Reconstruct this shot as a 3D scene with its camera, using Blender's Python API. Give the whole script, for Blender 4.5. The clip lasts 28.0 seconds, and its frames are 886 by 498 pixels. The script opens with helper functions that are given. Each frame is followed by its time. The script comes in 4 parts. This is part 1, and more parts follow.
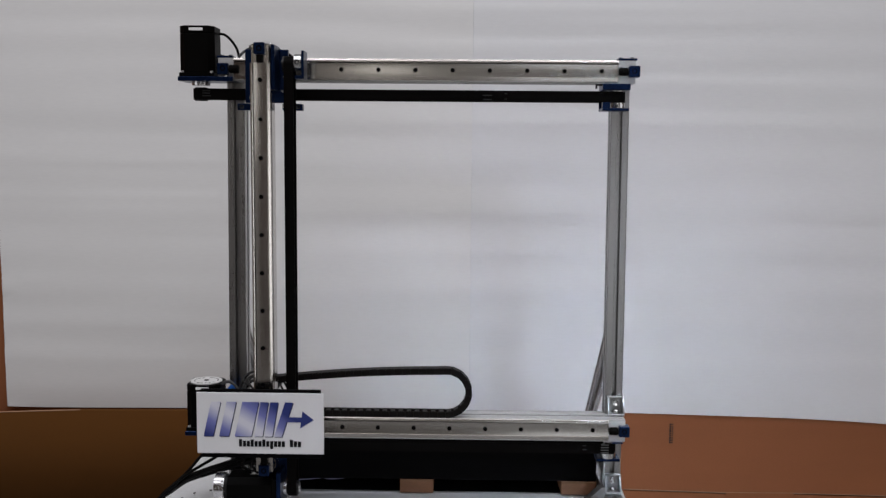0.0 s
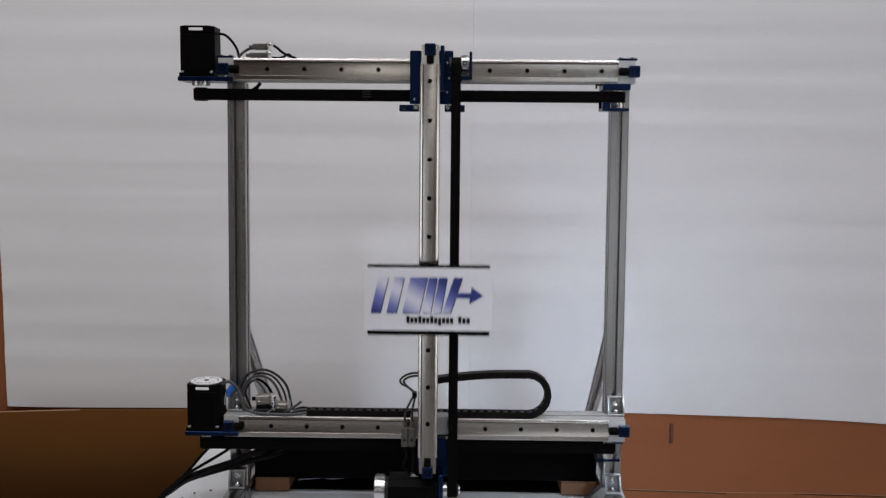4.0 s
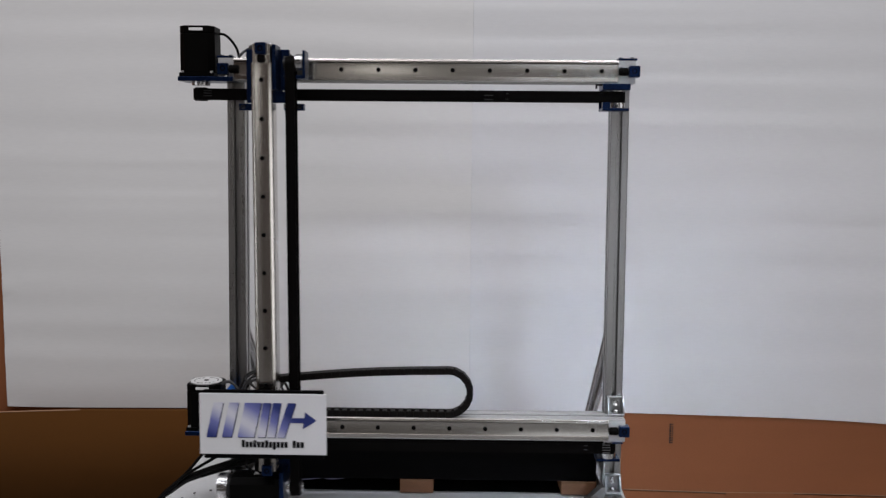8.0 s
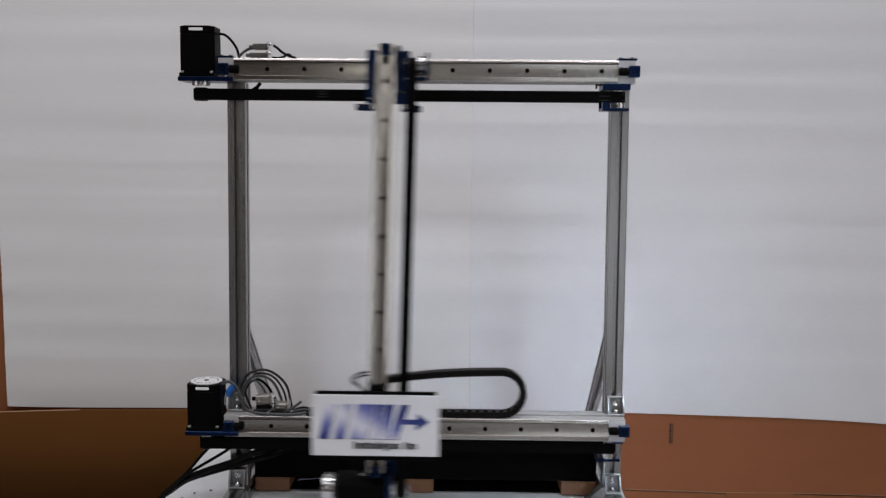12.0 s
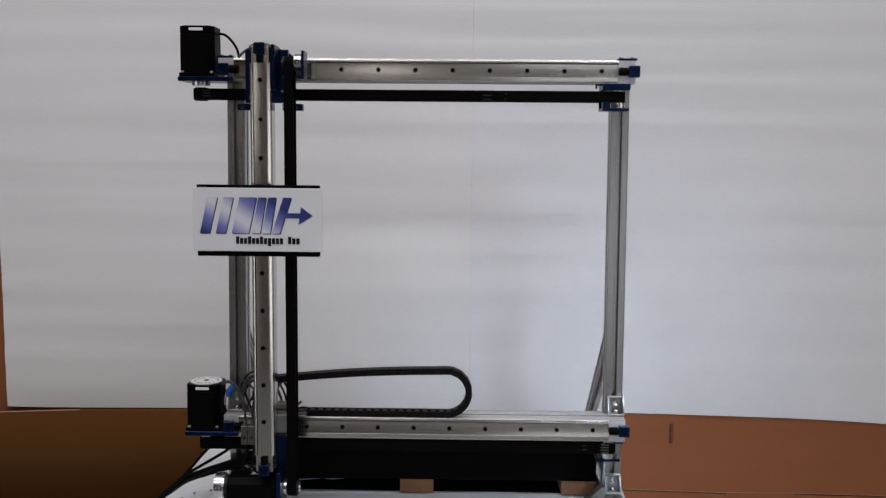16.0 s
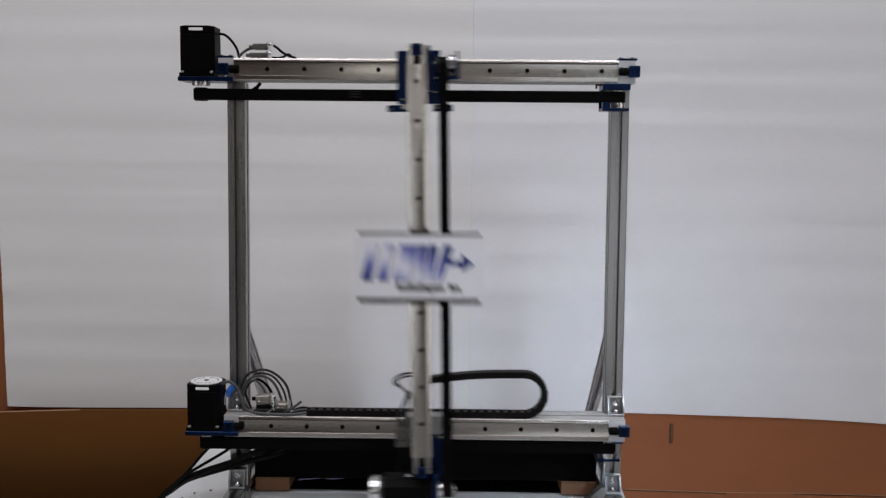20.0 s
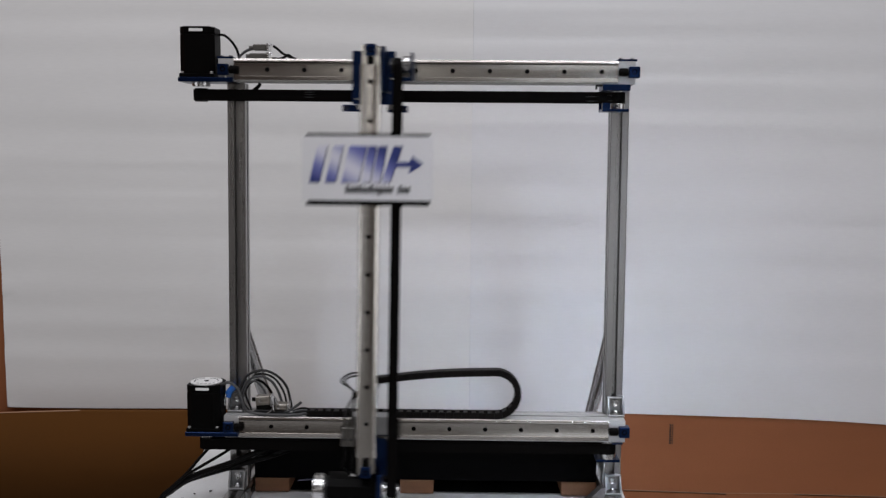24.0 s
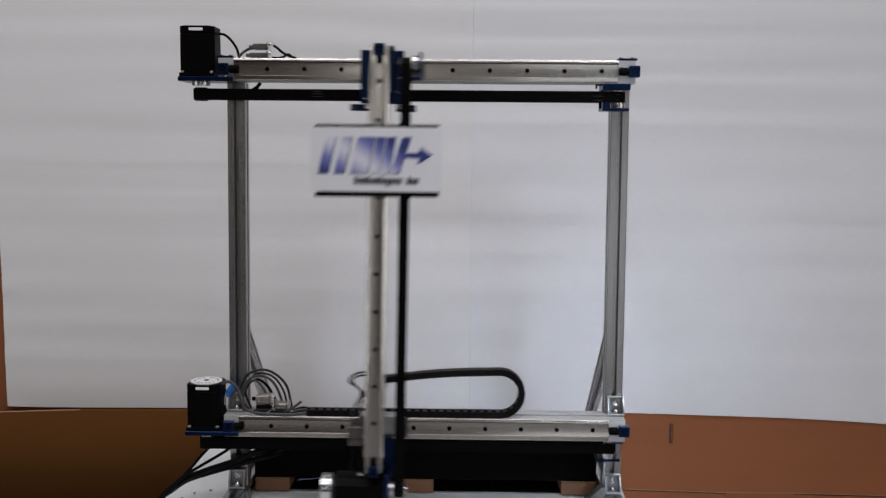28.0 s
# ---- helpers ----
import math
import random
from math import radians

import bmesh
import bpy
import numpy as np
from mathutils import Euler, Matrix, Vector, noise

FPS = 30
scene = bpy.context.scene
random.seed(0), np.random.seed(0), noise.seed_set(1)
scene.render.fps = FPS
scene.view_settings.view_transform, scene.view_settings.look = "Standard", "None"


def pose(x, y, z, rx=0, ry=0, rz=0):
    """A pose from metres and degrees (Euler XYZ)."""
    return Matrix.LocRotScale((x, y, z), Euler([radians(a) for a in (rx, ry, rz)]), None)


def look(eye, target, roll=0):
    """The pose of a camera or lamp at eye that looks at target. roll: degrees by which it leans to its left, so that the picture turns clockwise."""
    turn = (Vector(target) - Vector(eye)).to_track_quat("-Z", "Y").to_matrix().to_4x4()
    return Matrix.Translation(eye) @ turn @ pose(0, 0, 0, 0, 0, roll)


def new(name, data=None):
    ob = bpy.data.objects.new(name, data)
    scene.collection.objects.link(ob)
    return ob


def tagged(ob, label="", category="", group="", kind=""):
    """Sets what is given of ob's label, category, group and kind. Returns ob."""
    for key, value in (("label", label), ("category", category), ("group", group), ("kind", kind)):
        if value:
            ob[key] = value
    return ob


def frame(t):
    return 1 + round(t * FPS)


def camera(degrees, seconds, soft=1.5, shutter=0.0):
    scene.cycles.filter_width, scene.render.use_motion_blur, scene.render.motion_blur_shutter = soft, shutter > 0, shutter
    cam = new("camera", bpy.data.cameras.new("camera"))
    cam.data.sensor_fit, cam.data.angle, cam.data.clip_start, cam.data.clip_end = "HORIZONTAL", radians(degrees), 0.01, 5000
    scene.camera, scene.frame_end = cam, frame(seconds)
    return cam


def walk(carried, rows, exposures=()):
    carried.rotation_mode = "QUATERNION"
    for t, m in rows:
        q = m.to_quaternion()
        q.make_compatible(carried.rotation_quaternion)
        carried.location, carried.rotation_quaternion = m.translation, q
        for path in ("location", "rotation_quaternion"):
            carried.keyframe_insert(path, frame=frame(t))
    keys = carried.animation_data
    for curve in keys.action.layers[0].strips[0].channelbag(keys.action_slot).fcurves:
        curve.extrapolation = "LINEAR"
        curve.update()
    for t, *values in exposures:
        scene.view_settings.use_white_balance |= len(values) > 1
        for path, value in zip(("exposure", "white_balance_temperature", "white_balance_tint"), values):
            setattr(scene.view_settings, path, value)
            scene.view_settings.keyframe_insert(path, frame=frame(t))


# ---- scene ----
# ---------------------------------------------------------------- camera
cam = camera(49.5, 28.0, 1.35, 0.4)
EYE = (0.04213, -1.56999, 0.46836)
LOW = pose(*EYE, 83.925, -0.479, 0.973)
HIGH = pose(*EYE, 83.980, -0.479, 0.973)
NOD = pose(*EYE, 84.020, -0.479, 0.973)
walk(cam, [(0.0, HIGH), (1.2, HIGH), (1.5, LOW), (3.0, LOW), (3.5, HIGH), (23.2, HIGH), (23.8, NOD), (26.0, NOD), (26.5, HIGH), (28.0, HIGH)],
     [(0.0, 0.0), (28.0, 0.0)])

# ---------------------------------------------------------------- world and light
world = bpy.data.worlds.new("workshop_air")
scene.world = world
world.use_nodes = True
world.node_tree.nodes["Background"].inputs[0].default_value = (0.62, 0.7, 0.8, 1)
world.node_tree.nodes["Background"].inputs[1].default_value = 0.05


def area(name, m, sx, sy, power, colour):
    data = bpy.data.lights.new(name, "AREA")
    data.shape, data.size, data.size_y, data.energy, data.color = "RECTANGLE", sx, sy, power, colour
    ob = new(name, data)
    ob.matrix_world = m
    return ob


# four ceiling fittings, plus unseen fill lamps added at a door, sidelight and side windows
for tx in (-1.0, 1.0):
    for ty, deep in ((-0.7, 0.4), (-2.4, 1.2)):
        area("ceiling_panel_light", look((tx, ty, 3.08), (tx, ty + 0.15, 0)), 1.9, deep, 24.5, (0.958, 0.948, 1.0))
area("door_fill", look((0.76, -4.0, -0.14), (0.76, 0.5, -0.14)), 0.74, 1.4, 3.2, (0.93, 0.96, 1.0))
area("window_fill", look((2.97, -2.2, 0.0), (0.0, -2.2, 0.0)), 2.2, 1.5, 16.6, (0.97, 0.955, 0.96))
area("window_fill", look((-2.97, -2.2, 0.0), (0.0, -2.2, 0.0)), 2.2, 1.5, 18.2, (0.965, 0.96, 0.975))
area("sidelight_fill", look((-0.425, -4.0, 0.95), (-0.425, 0.5, 0.95)), 0.19, 0.85, 1.3, (1.0, 0.97, 0.93))

# unseen cool fill lamp, added to brighten and tint the middle of the backdrop
slit = area("window_fill", look((1.6, -3.8, 2.0), (0.28, 0.55, -0.13)), 0.7, 0.7, 1.05, (0.68, 0.81, 1.0))
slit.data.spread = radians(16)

# ---------------------------------------------------------------- materials
def shader(name, colour, rough=0.5, metal=0.0, spread=0.12, scale=30.0, fine=400.0, bump=0.0, stretch=(1, 1, 1), spec=0.5, dark=None, brushed=None):
    """Principled surface with a broad and a fine variation of colour, roughness and relief."""
    m = bpy.data.materials.new(name)
    m.use_nodes = True
    n, l = m.node_tree.nodes, m.node_tree.links
    b = n["Principled BSDF"]
    b.inputs["Metallic"].default_value = metal
    b.inputs["Specular IOR Level"].default_value = spec
    co = n.new("ShaderNodeTexCoord")
    mp = n.new("ShaderNodeMapping")
    mp.inputs["Scale"].default_value = stretch
    l.new(co.outputs["Object"], mp.inputs[0])
    big, small = n.new("ShaderNodeTexNoise"), n.new("ShaderNodeTexNoise")
    big.inputs["Scale"].default_value, big.inputs["Detail"].default_value = scale, 4
    small.inputs["Scale"].default_value, small.inputs["Detail"].default_value = fine, 3
    l.new(mp.outputs[0], big.inputs[0])
    l.new(mp.outputs[0], small.inputs[0])
    mix = n.new("ShaderNodeMath")
    mix.operation = "MULTIPLY_ADD"
    mix.inputs[1].default_value = 0.45
    l.new(small.outputs[0], mix.inputs[0])
    half = n.new("ShaderNodeMath")
    half.operation = "MULTIPLY"
    half.inputs[1].default_value = 0.55
    l.new(big.outputs[0], half.inputs[0])
    l.new(half.outputs[0], mix.inputs[2])
    ramp = n.new("ShaderNodeValToRGB")
    lo = dark or [c * (1 - spread) for c in colour]
    hi = [min(1, c * (1 + spread)) for c in colour]
    ramp.color_ramp.elements[0].position, ramp.color_ramp.elements[0].color = 0.3, (*lo, 1)
    ramp.color_ramp.elements[1].position, ramp.color_ramp.elements[1].color = 0.7, (*hi, 1)
    l.new(mix.outputs[0], ramp.inputs[0])
    l.new(ramp.outputs[0], b.inputs["Base Color"])
    rr = n.new("ShaderNodeMapRange")
    rr.inputs[1].default_value, rr.inputs[2].default_value = 0.3, 0.7
    rr.inputs[3].default_value, rr.inputs[4].default_value = max(0.05, rough - (0.015 if brushed else 0.08)), min(1, rough + (0.015 if brushed else 0.08))
    l.new(mix.outputs[0], rr.inputs[0])
    l.new(rr.outputs[0], b.inputs["Roughness"])
    if brushed:
        tg = n.new("ShaderNodeTangent")
        tg.direction_type, tg.axis = "RADIAL", brushed
        l.new(tg.outputs[0], b.inputs["Tangent"])
        b.inputs["Anisotropic"].default_value = 0.5
    if bump:
        bp = n.new("ShaderNodeBump")
        bp.inputs["Strength"].default_value, bp.inputs["Distance"].default_value = bump, 0.001
        l.new(mix.outputs[0], bp.inputs["Height"])
        l.new(bp.outputs[0], b.inputs["Normal"])
    return m


M = {
    # level rails' colour is darker than the upright's, standing in for dimmer reflections
    "alu_x": shader("brushed_aluminium_dimmed", (0.53, 0.51, 0.485), 0.21, 1.0, 0.05, 14, 260, 0.0, (0.3, 40, 40), dark=(0.36, 0.335, 0.305), brushed="X"),
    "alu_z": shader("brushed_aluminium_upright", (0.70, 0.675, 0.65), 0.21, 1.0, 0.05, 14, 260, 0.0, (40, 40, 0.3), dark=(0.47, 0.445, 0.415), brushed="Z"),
    "alu_body": shader("extruded_aluminium", (0.51, 0.505, 0.50), 0.40, 0.35, 0.05, 14, 260, 0.0, (0.3, 40, 40), dark=(0.43, 0.425, 0.42), brushed="X"),
    "alu_post": shader("anodised_aluminium", (0.40, 0.395, 0.392), 0.28, 1.0, 0.05, 6, 150, 0.0, (20, 20, 1), brushed="Z"),
    "steel": shader("bright_steel", (0.60, 0.60, 0.605), 0.25, 1.0, 0.08, 60, 600, 0.03),
    "cast": shader("cast_zinc", (0.31, 0.312, 0.315), 0.42, 1.0, 0.14, 60, 700, 0.2),
    # darker, rougher zinc for the gusset
    "cast_dark": shader("dark_rough_cast_zinc", (0.21, 0.205, 0.20), 0.5, 0.9, 0.3, 90, 500, 0.5),
    "dark_steel": shader("blackened_steel", (0.018, 0.018, 0.019), 0.45, 0.4, 0.2, 80, 600, 0.05),
    "blue": shader("blue_anodised_aluminium", (0.005, 0.0155, 0.055), 0.32, 0.9, 0.18, 40, 500, 0.05),
    "motor": shader("black_motor_lacquer", (0.0018, 0.0016, 0.0015), 0.45, 0.0, 0.25, 40, 500, 0.08, spec=0.045),
    "rubber": shader("black_rubber", (0.0022, 0.0017, 0.0016), 0.6, 0.0, 0.2, 50, 700, 0.15, spec=0.045),
    "chain": shader("black_nylon", (0.0042, 0.0032, 0.0028), 0.5, 0.0, 0.2, 60, 600, 0.1, spec=0.11),
    "cable_grey": shader("grey_cable_jacket", (0.042, 0.042, 0.044), 0.45, 0.0, 0.12, 60, 500, 0.05),
    "cable_dark": shader("dark_grey_cable_jacket", (0.016, 0.0155, 0.0155), 0.45, 0.0, 0.15, 60, 500, 0.05, spec=0.3),
    "cable_black": shader("black_cable_jacket", (0.0025, 0.0022, 0.0022), 0.45, 0.0, 0.2, 60, 500, 0.05, spec=0.08),
    "plug_dark": shader("dark_connector_hood", (0.10, 0.094, 0.085), 0.4, 0.5, 0.15, 80, 700, 0.1),
    "film": shader("pale_blue_gap_light", (0.15, 0.15, 0.24), 0.25, 0.0, 0.1, 40, 300, 0.2),
    "plug": shader("grey_connector_hood", (0.22, 0.20, 0.175), 0.4, 0.5, 0.15, 80, 700, 0.1),
    "white": shader("white_sticker", (0.78, 0.78, 0.77), 0.5, 0.0, 0.03, 60, 500),
    "sign": shader("white_sign_board", (0.70, 0.70, 0.715), 0.42, 0.0, 0.02, 20, 400),
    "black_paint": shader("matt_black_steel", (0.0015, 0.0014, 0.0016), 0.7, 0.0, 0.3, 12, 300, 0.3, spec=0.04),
    "ink": shader("black_print", (0.006, 0.006, 0.008), 0.6, spec=0.15),
    "stamp": shader("faded_brown_ink", (0.022, 0.010, 0.008), 0.8),
    "worn": shader("scuffed_rubber", (0.0045, 0.0042, 0.0042), 0.6),
    "worn_pale": shader("bright_scuffed_rubber", (0.09, 0.09, 0.092), 0.5),
    "navy": shader("dark_navy_print", (0.012, 0.016, 0.06), 0.5),
    "foam": shader("white_foam_sheet", (0.76, 0.755, 0.75), 0.75, 0.0, 0.03, 2.2, 90, 0.12, (0.5, 1, 3.0)),
    "foam_cool": shader("cool_white_foam_sheet", (0.75, 0.753, 0.766), 0.75, 0.0, 0.03, 2.2, 90, 0.12, (0.5, 1, 3.0)),
    "table": shader("white_table_sheet", (0.76, 0.77, 0.78), 0.55, 0.0, 0.07, 9, 160, 0.3),
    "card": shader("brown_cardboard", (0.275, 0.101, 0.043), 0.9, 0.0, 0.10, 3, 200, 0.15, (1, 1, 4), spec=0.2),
    # yellower brown for the flap, darkened in colour for the shade it lies in
    "card_shaded": shader("shaded_yellow_brown_cardboard", (0.112, 0.044, 0.010), 0.9, 0.0, 0.10, 3, 200, 0.15, (1, 1, 4), spec=0.12),
    "card_pale": shader("pale_torn_cardboard", (0.36, 0.20, 0.12), 0.9, 0.0, 0.12, 20, 200, 0.3),
    "wood": shader("raw_pine", (0.20, 0.090, 0.042), 0.7, 0.0, 0.25, 14, 220, 0.3, (1, 6, 6)),
    "wall": shader("painted_wall", (0.15, 0.115, 0.09), 0.8, 0.0, 0.04, 3, 60, 0.1),
    "dark_wall": shader("plastered_wall", (0.25, 0.235, 0.215), 0.8, 0.0, 0.3, 1.1, 60, 0.1),
    "brown_mirrored_wall": shader("brown_wall_for_reflections", (0.060, 0.038, 0.026), 0.6, 0.0, 0.3, 1.1, 60, 0.1),
    "floor": shader("grey_concrete", (0.20, 0.195, 0.185), 0.7, 0.0, 0.15, 3, 80, 0.2),
    "ceiling": shader("white_ceiling", (0.72, 0.72, 0.71), 0.85, 0.0, 0.03, 3, 60, 0.1),
    "tie": shader("blue_plastic", (0.02, 0.13, 0.48), 0.4, 0.0, 0.1),
}


def print_blend():
    """Printed fill: a pale slanting band that runs out into deep blue on both sides."""
    m = bpy.data.materials.new("blue_to_white_print")
    m.use_nodes = True
    n, l = m.node_tree.nodes, m.node_tree.links
    co, dot, far, ra = n.new("ShaderNodeTexCoord"), n.new("ShaderNodeVectorMath"), n.new("ShaderNodeMath"), n.new("ShaderNodeValToRGB")
    dot.operation = "DOT_PRODUCT"
    dot.inputs[1].default_value = (0.543 / 0.055, 0, 0.84 / 0.055)
    l.new(co.outputs["Object"], dot.inputs[0])
    shift = n.new("ShaderNodeMath")
    shift.operation, shift.inputs[1].default_value = "ADD", 0.0107 / 0.055
    l.new(dot.outputs["Value"], shift.inputs[0])
    far.operation = "ABSOLUTE"
    l.new(shift.outputs[0], far.inputs[0])
    ra.color_ramp.elements[0].position, ra.color_ramp.elements[0].color = 0.06, (0.64, 0.64, 0.72, 1)
    ra.color_ramp.elements[1].position, ra.color_ramp.elements[1].color = 0.85, (0.016, 0.028, 0.16, 1)
    mid = ra.color_ramp.elements.new(0.45)
    mid.color = (0.16, 0.175, 0.44, 1)
    l.new(far.outputs[0], ra.inputs[0])
    l.new(ra.outputs[0], n["Principled BSDF"].inputs["Base Color"])
    n["Principled BSDF"].inputs["Roughness"].default_value = 0.45
    return m


M["blend"] = print_blend()

# ---------------------------------------------------------------- building tools
ORIGIN = {}


def thing(name, at, label, category, group="", kind=""):
    ob = new(name)
    ob.location = at
    ob.empty_display_size = 0.05
    ORIGIN[ob] = Vector(at)
    return tagged(ob, label, category, group, kind)


def finish(bm, name, material, smooth=True):
    me = bpy.data.meshes.new(name)
    bmesh.ops.recalc_face_normals(bm, faces=bm.faces)
    bm.to_mesh(me)
    bm.free()
    me.materials.append(material)
    if smooth:
        me.shade_smooth()
        me.set_sharp_from_angle(angle=radians(32))
    return me


def part(name, bm, material, parent, label=""):
    """Link a bmesh, given in place coordinates, as one mesh under a thing or a part."""
    base = ORIGIN[parent]
    bmesh.ops.translate(bm, verts=bm.verts, vec=-base)
    ob = new(name, finish(bm, name, material))
    ob.parent = parent
    ORIGIN[ob] = base
    return tagged(ob, label)


def solid(name, bm, material, at, label, category, group="", kind=""):
    """A thing that is one mesh."""
    bmesh.ops.translate(bm, verts=bm.verts, vec=-Vector(at))
    ob = new(name, finish(bm, name, material))
    ob.location = at
    ORIGIN[ob] = Vector(at)
    return tagged(ob, label, category, group, kind)


def box(x0, x1, y0, y1, z0, z1, b=0.0006, bm=None, turn=None):
    bm = bm or bmesh.new()
    m = Matrix.Translation(((x0 + x1) / 2, (y0 + y1) / 2, (z0 + z1) / 2))
    if turn is not None:
        m = m @ turn
    m = m @ Matrix.Diagonal((abs(x1 - x0), abs(y1 - y0), abs(z1 - z0), 1))
    vs = bmesh.ops.create_cube(bm, size=1, matrix=m)["verts"]
    if b:
        es = list({e for v in vs for e in v.link_edges})
        bmesh.ops.bevel(bm, geom=es, offset=b, segments=1, affect="EDGES")
    return bm


TURN = {"x": Matrix.Rotation(radians(90), 4, "Y"), "y": Matrix.Rotation(radians(90), 4, "X"), "z": Matrix.Identity(4)}


def cyl(at, axis, r, h, seg=28, r2=None, bm=None, b=0.0):
    bm = bm or bmesh.new()
    m = Matrix.Translation(at) @ TURN[axis]
    vs = bmesh.ops.create_cone(bm, cap_ends=True, segments=seg, radius1=r, radius2=r if r2 is None else r2, depth=h, matrix=m)["verts"]
    if b:
        es = list({e for v in vs for e in v.link_edges if len(e.link_faces) == 2 and any(len(f.verts) > 4 for f in e.link_faces)})
        bmesh.ops.bevel(bm, geom=es, offset=b, segments=2, affect="EDGES")
    return bm


def prism(pts, axis, a0, a1, bm=None, b=0.0):
    """A flat outline drawn out along an axis. Outline pairs: (y, z) for x, (x, z) for y, (x, y) for z."""
    bm = bm or bmesh.new()

    def at(p, a):
        return {"x": (a, p[0], p[1]), "y": (p[0], a, p[1]), "z": (p[0], p[1], a)}[axis]
    lo, hi = [bm.verts.new(at(p, a0)) for p in pts], [bm.verts.new(at(p, a1)) for p in pts]
    bm.faces.new(lo)
    bm.faces.new(hi)
    for i in range(len(pts)):
        j = (i + 1) % len(pts)
        bm.faces.new((lo[i], lo[j], hi[j], hi[i]))
    return bm


def smooth_path(pts, steps=8):
    out, p = [], [Vector(q) for q in pts]
    p = [2 * p[0] - p[1]] + p + [2 * p[-1] - p[-2]]
    for i in range(1, len(p) - 2):
        for k in range(steps):
            t = k / steps
            a, b, c, d = p[i - 1:i + 3]
            out.append(0.5 * (2 * b + (c - a) * t + (2 * a - 5 * b + 4 * c - d) * t * t + (3 * b - a - 3 * c + d) * t ** 3))
    return out + [p[-2]]


def tube(pts, r, seg=10, steps=8, bm=None):
    """A round cable through the points."""
    bm = bm or bmesh.new()
    path = smooth_path(pts, steps)
    rings, up = [], Vector((0.13, 0.97, 0.2)).normalized()
    for i, c in enumerate(path):
        d = (path[min(i + 1, len(path) - 1)] - path[max(i - 1, 0)]).normalized()
        u = (up - d * up.dot(d)).normalized()
        v = d.cross(u)
        up = u
        rings.append([bm.verts.new(c + r * (math.cos(a) * u + math.sin(a) * v)) for a in [2 * math.pi * k / seg for k in range(seg)]])
    for a, b in zip(rings, rings[1:]):
        for k in range(seg):
            bm.faces.new((a[k], a[(k + 1) % seg], b[(k + 1) % seg], b[k]))
    bm.faces.new(rings[0])
    bm.faces.new(list(reversed(rings[-1])))
    return bm


def slot_outline(s, w=0.0085, d=0.0112, u=0.0035, lip=0.0022):
    """Outline of a square slotted bar of side s, centred on zero."""
    h, q = s / 2, []
    side = [(-h + 0.0012, -h), (-w / 2, -h), (-w / 2, -h + lip), (-w / 2 - u, -h + lip), (-w / 2 - u, -h + lip + 0.003), (-w / 2 + 0.001, -h + d),
            (w / 2 - 0.001, -h + d), (w / 2 + u, -h + lip + 0.003), (w / 2 + u, -h + lip), (w / 2, -h + lip), (w / 2, -h), (h - 0.0012, -h)]
    for k in range(4):
        c, sn = [(1, 0), (0, 1), (-1, 0), (0, -1)][k]
        q += [(c * x - sn * y, sn * x + c * y) for x, y in side]
    return q


def slotted_bar(a, b, s=0.03, seg_spin=0.0):
    """A slotted square bar from a to b."""
    a, b = Vector(a), Vector(b)
    bm = prism(slot_outline(s), "z", 0, (b - a).length)
    q = (b - a).to_track_quat("Z", "Y").to_matrix().to_4x4()
    bmesh.ops.transform(bm, verts=bm.verts, matrix=Matrix.Translation(a) @ q @ Matrix.Rotation(seg_spin, 4, "Z"))
    return bm


SHARED = {}


def shared(key, build, material):
    if key not in SHARED:
        SHARED[key] = finish(build(), key.split("/")[0], material)
    return SHARED[key]


def piece(name, me, parent, at, turn=None):
    """A repeat of a small mesh under a part, at a place."""
    ob = new(name, me)
    ob.parent = parent
    ob.matrix_local = Matrix.Translation(Vector(at) - ORIGIN[parent]) @ (turn or Matrix.Identity(4))
    ORIGIN[ob] = ORIGIN[parent]
    return ob


def screw_mesh(r, h):
    bm = cyl((0, 0, 0), "z", r, h, 18, b=r * 0.12)
    top = max(bm.faces, key=lambda f: f.calc_center_median().z * (f.normal.z > 0.9))
    res = bmesh.ops.inset_region(bm, faces=[top], thickness=r * 0.45)
    bmesh.ops.translate(bm, verts=top.verts, vec=(0, 0, -h * 0.6))
    return bm


FACE_FRONT = Matrix.Rotation(radians(90), 4, "X")
FACE_RIGHT = Matrix.Rotation(radians(90), 4, "Y")


def screws(parent, places, r=0.0025, h=0.003, turn=None, mat="steel", name="bolt"):
    me = shared(f"{name}/{r}/{h}/{mat}", lambda: screw_mesh(r, h), M[mat])
    for p in places:
        piece(name, me, parent, p, turn)


